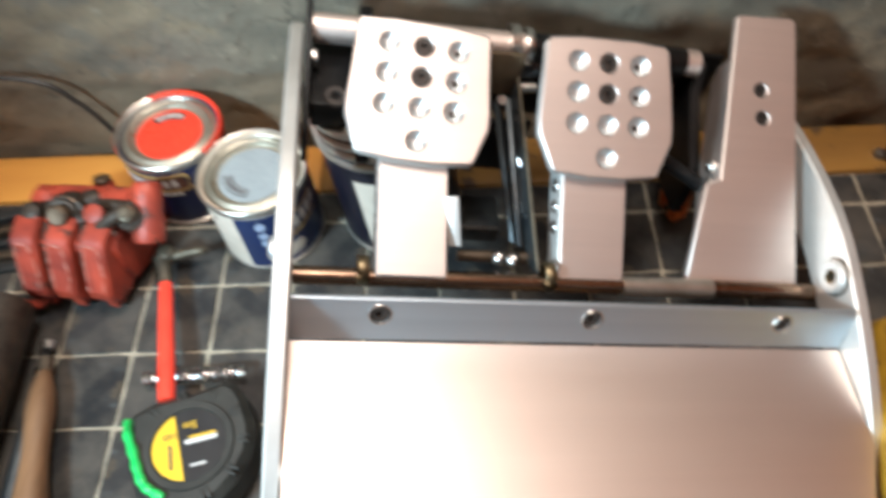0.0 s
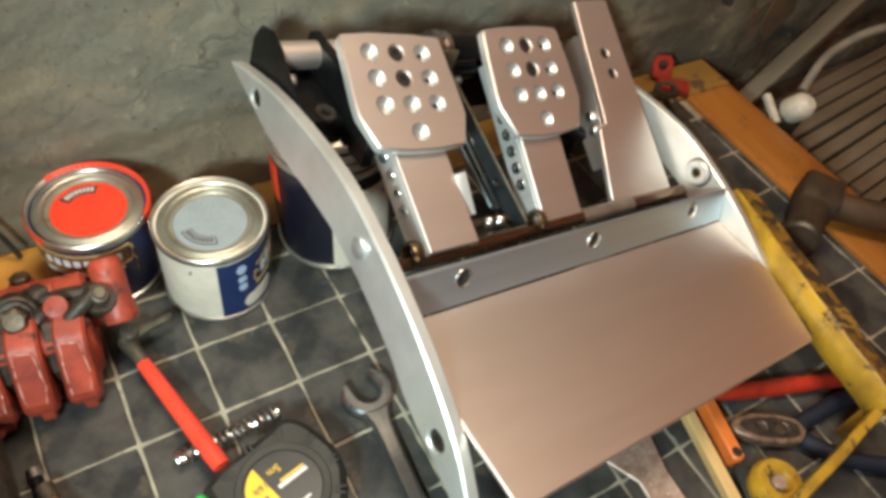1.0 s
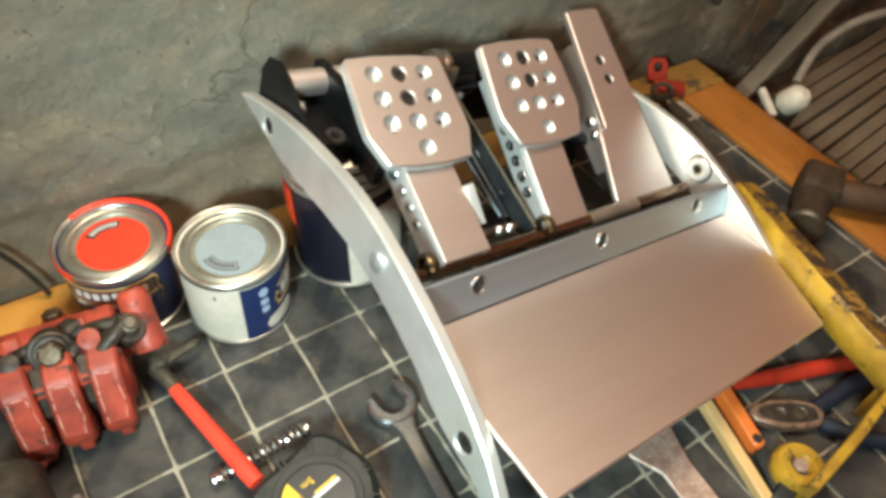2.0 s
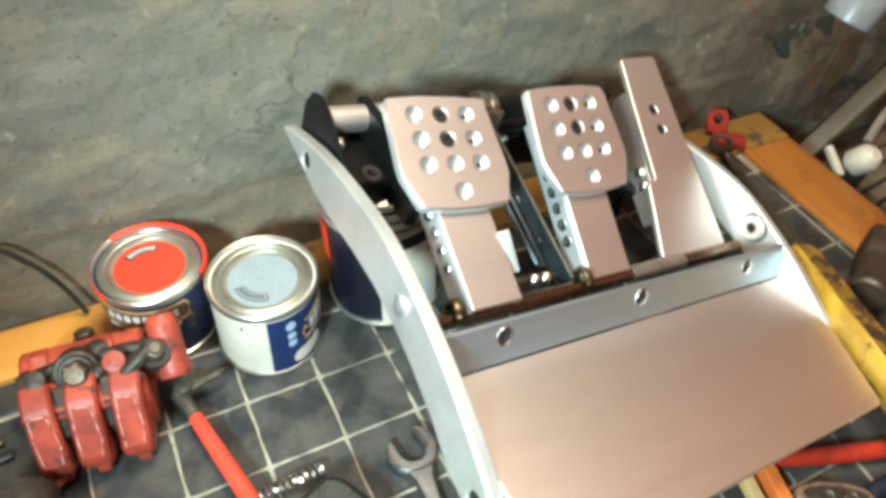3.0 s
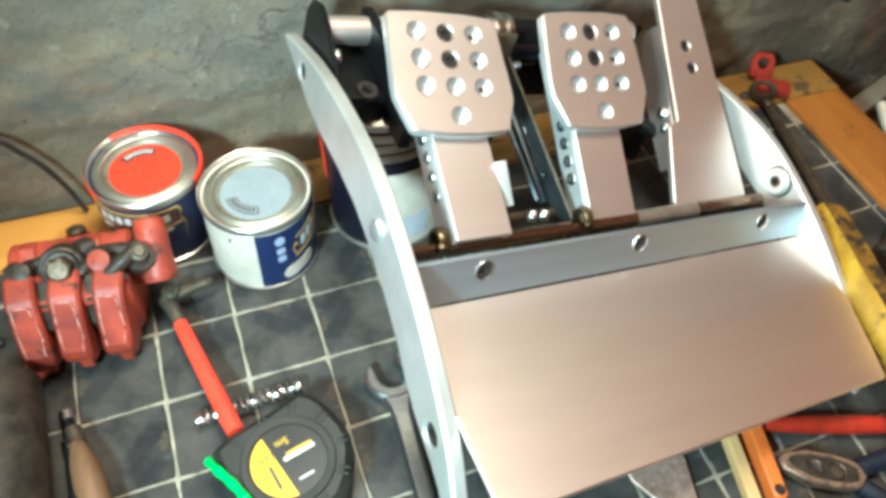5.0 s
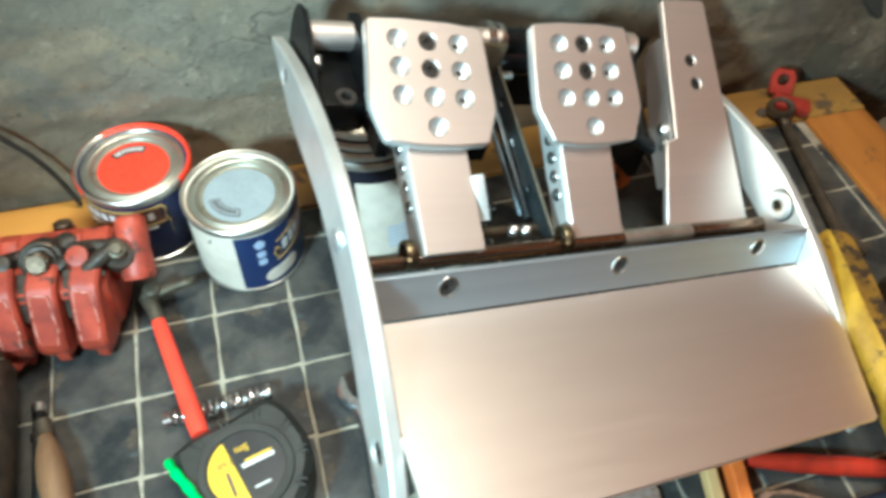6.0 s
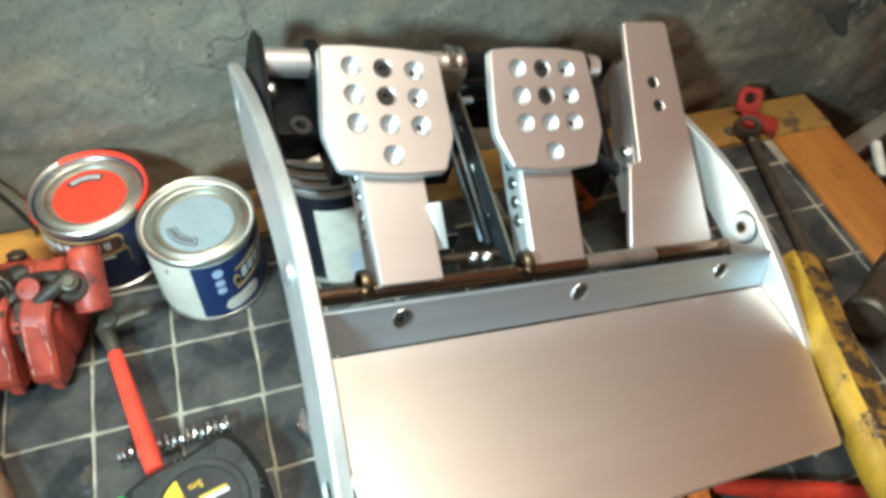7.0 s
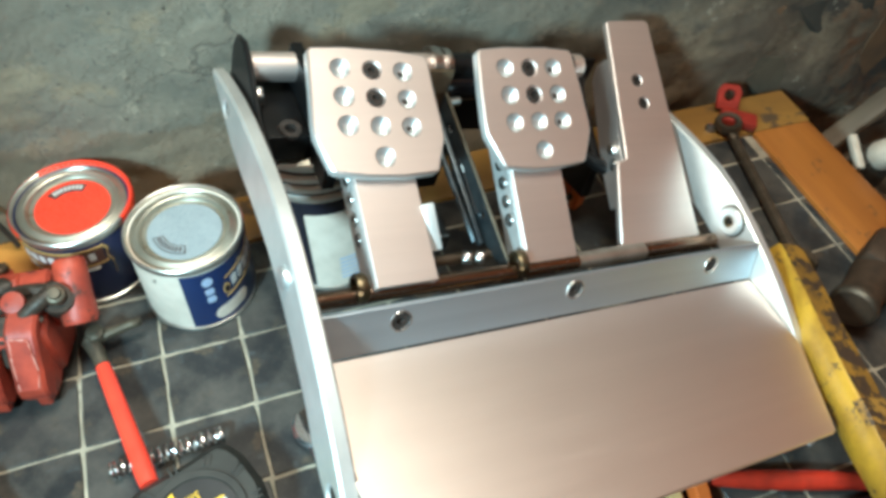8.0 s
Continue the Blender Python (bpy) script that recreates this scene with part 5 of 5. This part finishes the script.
handle_tool("wooden_handled_file", "file with a worn brown wooden handle", (-0.0985, -0.0660, 0.0095), (-0.0760, -0.1750, 0.0115), [0.004, 0.0075, 0.0088, 0.0080, 0.0076, 0.0085, 0.0098, 0.0095, 0.006], ASH,
            (("ferrule", (-0.1005, -0.0565, 0.0092), (-0.0985, -0.0660, 0.0095), 0.0050, DARKSTEEL),))
handle_tool("steel_chisel", "cold chisel of dull grey steel with bright collars", (-0.1020, -0.0660, 0.0062), (-0.0960, -0.1700, 0.0062), [0.0045, 0.0050, 0.0054, 0.0054, 0.0048], BLUESTEEL,
            (("collar", (-0.1042, -0.0430, 0.0062), (-0.1038, -0.0485, 0.0062), 0.0042, STEEL), ("collar", (-0.1026, -0.0620, 0.0062), (-0.1020, -0.0670, 0.0062), 0.0054, STEEL), ("neck", (-0.1040, -0.0470, 0.0062), (-0.1025, -0.0640, 0.0062), 0.0035, BLACK)))
handle_tool("steel_tube", "short dark grimy steel tube lying on the bench", (-0.1330, -0.0250, 0.0240), (-0.1310, -0.2200, 0.0240), [0.0215, 0.0235, 0.0235, 0.0235, 0.0235], GRIME, ())


# a stack of thin dark strips beside the caliper
def build_strips():
    for k in range(5):
        t = thing("steel_strip", pose(-0.178 - 0.004 * k, 0.035 + 0.009 * k - 0.02, 0.0005, 0, 0, 8 + 3 * k), "thin dark steel strip lying on the bench", "metal strip", "loose strips beside the caliper")
        part("strip", box(-0.040, 0.040, -0.0028, 0.0028, 0, 0.004 + 0.001 * k, 0.0006), DARKSTEEL if k % 2 else BLUESTEEL, t)


build_strips()


# ---------------------------------------------------------------- tools under and beside the heel plate
def loft(profile, path, narrow=1.0, over=0.45):
    """A profile (side, up) carried along a path that keeps level; it may begin narrower."""
    bm = bmesh.new()
    pts = [Vector(p) for p in path]
    rings = []
    for k, p in enumerate(pts):
        d = (pts[min(k + 1, len(pts) - 1)] - pts[max(k - 1, 0)]).normalized()
        side = Vector((d.y, -d.x, 0)).normalized()
        w = noise.noise(p * 60) * 0.0006
        f = min(1.0, narrow + (1 - narrow) * k / (len(pts) - 1) / over)
        rings.append([bm.verts.new(p + side * (u * f + w) + Vector((0, 0, v + w))) for u, v in profile])
    n = len(profile)
    for a, b in zip(rings, rings[1:]):
        for k in range(n):
            bm.faces.new((a[k], a[(k + 1) % n], b[(k + 1) % n], b[k]))
    bm.faces.new(rings[0]), bm.faces.new(list(reversed(rings[-1])))
    return bm


def build_yellow_bow():
    """A chipped yellow bow of folded steel: a ridged long bar and a thin short one that meet in a corner."""
    t = thing("yellow_hacksaw", Matrix(), "chipped yellow painted steel saw bow standing beside the pedals", "hacksaw")
    prof = [(0.0, 0.0), (0.0008, 0.0065), (0.0068, 0.0166), (0.0085, 0.0175), (0.0250, 0.0140), (0.0265, 0.0105), (0.0255, -0.0040), (0.0020, -0.0060)]
    way = curve([(0.3560, -0.2480, 0.0380), (0.3625, -0.2080, 0.0380), (0.3685, -0.1780, 0.0380), (0.3770, -0.1420, 0.0370), (0.3905, -0.1000, 0.0330), (0.4040, -0.0600, 0.0290)], 9)
    part("long_bar", loft(prof, way, 0.8), YELLOWPAINT, t, "chipped yellow ridged bar")
    # overlay on the far slope: wear and rust, plus its shade as darker yellow
    part("worn_shaded_side", loft([(0.0087, 0.0165), (0.0089, 0.0178), (0.0251, 0.0144), (0.0269, 0.0105), (0.0259, -0.0035), (0.0252, -0.0035), (0.0242, 0.0135)], way, 0.8), WORNSHADEDYELLOW, t, "rubbed and rusty side of the bar, shade painted in")
    # a bare band worn through the paint
    part("rust_band", loft([(0.0050, 0.0135), (0.0056, 0.0155), (0.0067, 0.0170), (0.0086, 0.01805), (0.0252, 0.0147), (0.0272, 0.0105), (0.0245, 0.0125)], way[13:19]), WORNBARE, t, "rusty band worn through the paint")
    strip = [(0.0283, -0.0150), (0.0286, -0.0010), (0.0320, 0.0015), (0.0360, -0.0025), (0.0365, -0.0150)]
    part("steel_edge", loft(strip, way[22:]), STEEL, t, "bare bright steel edge")
    part("short_bar", loft([(-0.0028, -0.014), (-0.0032, -0.0010), (-0.0024, 0.0), (0.0024, 0.0), (0.0032, -0.0010), (0.0028, -0.014)], curve([(0.3590, -0.2470, 0.0445), (0.3100, -0.2560, 0.0425), (0.2600, -0.2635, 0.0400)], 5)), YELLOWPAINT, t, "thin yellow bar")
    part("foot", box(0.3590, 0.3650, -0.2460, -0.2400, 0.0, 0.0335, 0.001), YELLOWPAINT, t)
    part("foot", box(0.406, 0.420, -0.074, -0.062, 0.0, 0.0260, 0.002), YELLOWPAINT, t)
    return t


def flat_tool(name, label, pts, z, thick, mat, parts=()):
    t = thing(name, pose(0, 0, 0), label, "tool")
    part("body", moved(plate(pts, thick, (), min(0.0012, thick * 0.3)), pose(0, 0, z)), mat, t)
    for nm, bm, m2, lb in parts:
        part(nm, bm, m2, t, lb)
    return t


def bar_outline(p, q, w0, w1=None, round_end=True):
    a, b = Vector((*p, 0)), Vector((*q, 0))
    d = (b - a).normalized()
    n = Vector((-d.y, d.x, 0))
    w1 = w1 or w0
    pts = [a + n * w0 * 0.6 - d * w0 * 0.5, a - n * w0 * 0.6 - d * w0 * 0.5, a - n * w0, b - n * w1, b - n * w1 * 0.6 + d * w1 * 0.6, b + n * w1 * 0.6 + d * w1 * 0.6, b + n * w1, a + n * w0]
    return [(v.x, v.y) for v in pts]


build_yellow_bow()
handle_tool("red_lever", "red enamelled lever handle on the tiles", (0.2932, -0.1824, 0.0066), (0.4300, -0.2287, 0.0066), [0.0040, 0.0060, 0.0062, 0.0054, 0.0062, 0.0060], REDLEVER)
flat_tool("pale_wooden_stick", "pale wooden stick lying on the tiles", bar_outline((0.2715, -0.1700), (0.2500, -0.2600), 0.0040), 0.010, 0.0095, PALEWOOD)
flat_tool("orange_knife_handle", "orange plastic knife handle with a hole", bar_outline((0.2870, -0.1700), (0.2730, -0.2240), 0.0047, 0.0044), 0.0140, 0.0135, ORANGEPL,
          (("blade", moved(plate(bar_outline((0.2722, -0.2290), (0.2560, -0.2680), 0.0046, 0.0030), 0.0022, (), 0.0005), pose(0, 0, 0.0085)), BLUESTEEL, "dull grey blade"), ("hole", moved(lathe([(0, 0.0), (0.0026, 0.0), (0.0030, 0.0004), (0.0034, 0)], 16), pose(0.2735, -0.2215, 0.0141)), BOLT, "dark hole"),))
flat_tool("paint_scraper", "scraped steel scraper blade on the tiles", [(0.1950, -0.1500), (0.2300, -0.1560), (0.2360, -0.1850), (0.2300, -0.2080), (0.2260, -0.2700), (0.2040, -0.2680), (0.2080, -0.2060), (0.1980, -0.1870)], 0.0040, 0.0030, COPPERY)


def build_pliers():
    t = thing("pliers", pose(0.3095, -0.2185, 0.0, 0, 0, -31) @ Matrix.Scale(0.88, 4), "pliers with copper-edged jaws and dark blue grips", "pliers")
    jaw = [(-0.030, 0.001), (-0.026, 0.006), (-0.010, 0.0115), (0.008, 0.0120), (0.022, 0.0100), (0.030, 0.006), (0.030, -0.006), (0.022, -0.0100), (0.008, -0.0120), (-0.010, -0.0115), (-0.026, -0.006)]
    part("jaw", moved(plate(jaw, 0.009, [(-0.006, 0.0, 0.0052), (0.010, 0.0, 0.0062)], 0.0012), pose(0, 0, 0.0115)), PLIERSTEEL, t, "copper-coloured jaw")
    face = [(u * 0.80, v * 0.70) for u, v in jaw]
    part("jaw_face", moved(plate(face, 0.0012, [(-0.006, 0.0, 0.0052), (0.010, 0.0, 0.0062)], 0.0003), pose(0, 0, 0.0121)), GRIME, t, "dark dirty jaw cheek")
    part("jaw_recess", moved(lathe([(0, 0), (0.0052, 0.0)], 16), pose(-0.006, 0, 0.0065)), GRIME, t)
    part("pivot", moved(lathe([(0, 0.002), (0.0045, 0.002), (0.006, 0.0)], 20), pose(0.010, 0, 0.008)), DARKSTEEL, t)
    for way in ([(0.026, 0.006, 0.008), (0.045, 0.017, 0.0085), (0.066, 0.029, 0.0085), (0.092, 0.041, 0.0085)], [(0.026, -0.006, 0.008), (0.045, -0.015, 0.0085), (0.072, -0.021, 0.0085), (0.105, -0.021, 0.0085)]):
        part("grip", rod(curve(way), 0.0066, 14), BLUECLOTH, t, "dark blue grip")
    return t


build_pliers()


def build_yellow_tool():
    t = thing("yellow_trigger_clamp", pose(0.2805, -0.2490, 0.0, 0, 0, 20) @ Matrix.Scale(0.84, 4), "rounded yellow plastic tool body on the tiles", "tool")
    part("body", moved(lathe([(0.006, 0.020), (0.009, 0.024), (0.017, 0.024), (0.0195, 0.020), (0.0195, 0.004), (0.017, 0.0), (0.006, 0.0), (0.006, 0.020)], 36), Matrix()), YELLOWPAINT, t, "yellow plastic ring")
    part("bolt", moved(hexagon(0.0062, 0.0, 0.023), Matrix()), COPPERY, t, "coppery bolt")
    part("arm", moved(box(-0.040, -0.012, -0.007, 0.007, 0.002, 0.016, 0.002), Matrix()), BLUESTEEL, t, "grey steel arm")
    return t


build_yellow_tool()


# hammer lying by the edging, and its dark head
def build_hammer():
    t = thing("club_hammer", Matrix(), "old club hammer with dark rusty head and worn handle", "hammer")
    a, b = Vector((0.4450, -0.1140, 0.0240)), Vector((0.5080, -0.0820, 0.0180))
    d = (b - a).normalized()
    turn = Vector((0, 0, 1)).rotation_difference(d).to_matrix().to_4x4()
    L = (b - a).length
    head = lathe([(0, 0.0), (0.0135, 0.0), (0.0158, 0.0020), (0.0162, 0.0060), (0.0140, 0.016), (0.0150, 0.030), (0.0165, L * 0.6), (0.0160, L), (0, L)], 24)
    part("head", moved(head, Matrix.Translation(a) @ turn), RUST, t, "dark rusty hammer head")
    part("face_ring", moved(lathe([(0.0136, -0.0002), (0.0158, 0.0018), (0.0164, 0.0048)], 32), Matrix.Translation(a) @ turn), DARKSTEEL, t, "worn edge of the striking face")
    part("handle", rod(curve([(0.5000, -0.0880, 0.0220), (0.5250, -0.1150, 0.0230), (0.5650, -0.1500, 0.0240), (0.6400, -0.2200, 0.0240)], 4), [0.0125] * 12 + [0.015], 16), DARKWOOD, t, "worn dark wooden handle")
    part("collar", moved(box(-0.018, 0.018, -0.017, 0.017, -0.015, 0.018, 0.005), Matrix.Translation((0.4990, -0.0870, 0.0205)) @ pose(0, 0, 0, 0, 0, 30)), RUST, t, "rusty eye of the head")
    return t


build_hammer()


# red fitting and brown rag in the corner of the edging
def build_red_bracket():
    t = thing("red_pipe_bracket", pose(0.4940, 0.0950, 0.0035, 0, 0, -35), "small dull red plastic bracket with a hole", "bracket")
    part("ear", moved(plate([(-0.010, 0.0), (0.010, 0.0), (0.0105, 0.016), (0.007, 0.022), (-0.007, 0.022), (-0.0105, 0.016)], 0.005, [(0, 0.0125, 0.0048)], 0.001), pose(-0.004, 0.008, 0.006, 55, 0, 10)), REDTOOL, t, "upright red ear")
    part("foot", box(-0.010, 0.022, -0.010, 0.007, 0.0, 0.010, 0.003), REDTOOL, t, "red foot")
    part("screw", moved(lathe([(0, 0.004), (0.004, 0.003), (0.0055, 0)], 14), pose(-0.016, -0.016, 0.0)), STEEL, t)
    return t


build_red_bracket()


# ---------------------------------------------------------------- beyond the edging
def lower_shelf():
    s = part("lower_shelf", box(0.58, 1.34, -0.60, 0.12, -0.12, -0.075, 0.002), GREYWOOD)
    tagged(s, "dark dusty board below the bench's edge", "shelf", kind="structure")
    for x, y in ((1.30, -0.56), (1.30, 0.06), (0.62, -0.56), (0.62, 0.06)):
        part("post", box(x - 0.02, x + 0.02, y - 0.02, y + 0.02, -0.90, -0.1205, 0.002), GREYWOOD, s)


def build_lath(m, length, w, th, label):
    t = thing("timber_lath", m, label, "timber lath", "grey laths beside the bench")
    part("lath", box(-length / 2, length / 2, -w / 2, w / 2, 0, th, 0.0015), LATHWOOD, t)
    return t


lower_shelf()
for k in range(10):
    build_lath(pose(0.905 + 0.006 * math.sin(3.1 * k), 0.104 - 0.0185 * k, -0.0748, 0, 0, 7.5 + 0.5 * math.sin(5.3 * k)), 0.48, 0.0150, 0.014, "weathered grey timber lath in a row")
build_lath(pose(0.735, 0.098, 0.025, 0, -42, 3), 0.30, 0.020, 0.012, "weathered lath leaning on the stone wall")


def build_socket():
    t = thing("cable_connector", pose(0.615, 0.030, -0.010, 8, 0, -30), "dirty white cable connector by the edging", "connector")
    part("shell", moved(lathe([(0, 0.0), (0.012, 0.0), (0.0135, 0.003), (0.0135, 0.020), (0.011, 0.024), (0.006, 0.028), (0, 0.028)], 24), pose(0, 0, 0, 20, 20, 0)), WHITEPL, t, "white plastic shell")
    part("clip", moved(box(-0.028, -0.021, -0.018, 0.016, 0.0, 0.008, 0.002), pose(0, 0, 0.004, 10, 0, 12)), WHITEPL, t, "white plastic clip")
    part("stand", moved(box(-0.014, 0.014, -0.012, 0.012, -0.066, 0.002, 0.003), Matrix()), GRIME, t)
    part("cable", rod(curve([(0.004, 0.008, 0.024), (0.03, 0.040, 0.050), (0.09, 0.060, 0.075), (0.20, 0.060, 0.085), (0.36, 0.050, 0.070)]), 0.0045, 10), GREYCABLE, t, "dusty grey cable")
    return t


build_socket()


# an orange clip on the tiles behind the pedals, and a white pipe that ends against the wall
def build_clip():
    t = thing("orange_clip", pose(0.3175, 0.0420, 0.0, 0, 0, 24), "small orange plastic clip behind the pedals", "clip")
    part("jaw", moved(plate([(-0.006, 0.0), (0.006, 0.0), (0.0075, 0.012), (0.005, 0.030), (-0.004, 0.031), (-0.0065, 0.014)], 0.007, (), 0.0014), pose(0, -0.001, 0, 90, 0, 0)), ORANGEPL, t)
    part("jaw", moved(plate([(-0.006, 0.0), (0.006, 0.0), (0.0070, 0.012), (0.002, 0.024), (-0.005, 0.024), (-0.0065, 0.012)], 0.006, (), 0.0014), pose(0.002, 0.012, 0, 82, 0, 0)), ORANGEPL, t)
    part("coil", rod([(-0.009, 0.005, 0.013), (0.009, 0.005, 0.013)], 0.0026, 12), DARKSTEEL, t, "steel coil")
    return t


build_clip()
pipe = thing("white_pipe", pose(0.592, 0.094, 0.116, 0, 22, 0), "white plastic pipe end fixed to the stone wall", "pipe")
part("tube", lathe([(0.0185, 0.0), (0.0215, 0.0), (0.0215, 0.30), (0.0185, 0.30), (0.0185, 0.0)], 32), PIPEWHITE, pipe)
part("socket", lathe([(0.0216, 0.0), (0.0235, 0.001), (0.0235, 0.030), (0.0216, 0.033)], 32), PIPEWHITE, pipe)
part("wall_clip", box(-0.008, 0.008, 0.0215, 0.036, 0.085, 0.105, 0.002), PIPEWHITE, pipe)
wall_cable = thing("wall_cable", Matrix(), "thin black cable hanging against the wall", "cable")
part("cable", rod(curve([(-0.42, 0.112, 0.120), (-0.20, 0.114, 0.097), (-0.125, 0.116, 0.086), (-0.103, 0.117, 0.064), (-0.090, 0.116, 0.036), (-0.082, 0.112, 0.007)]), 0.0019, 10), CABLE, wall_cable)

build_tiles(BENCH)
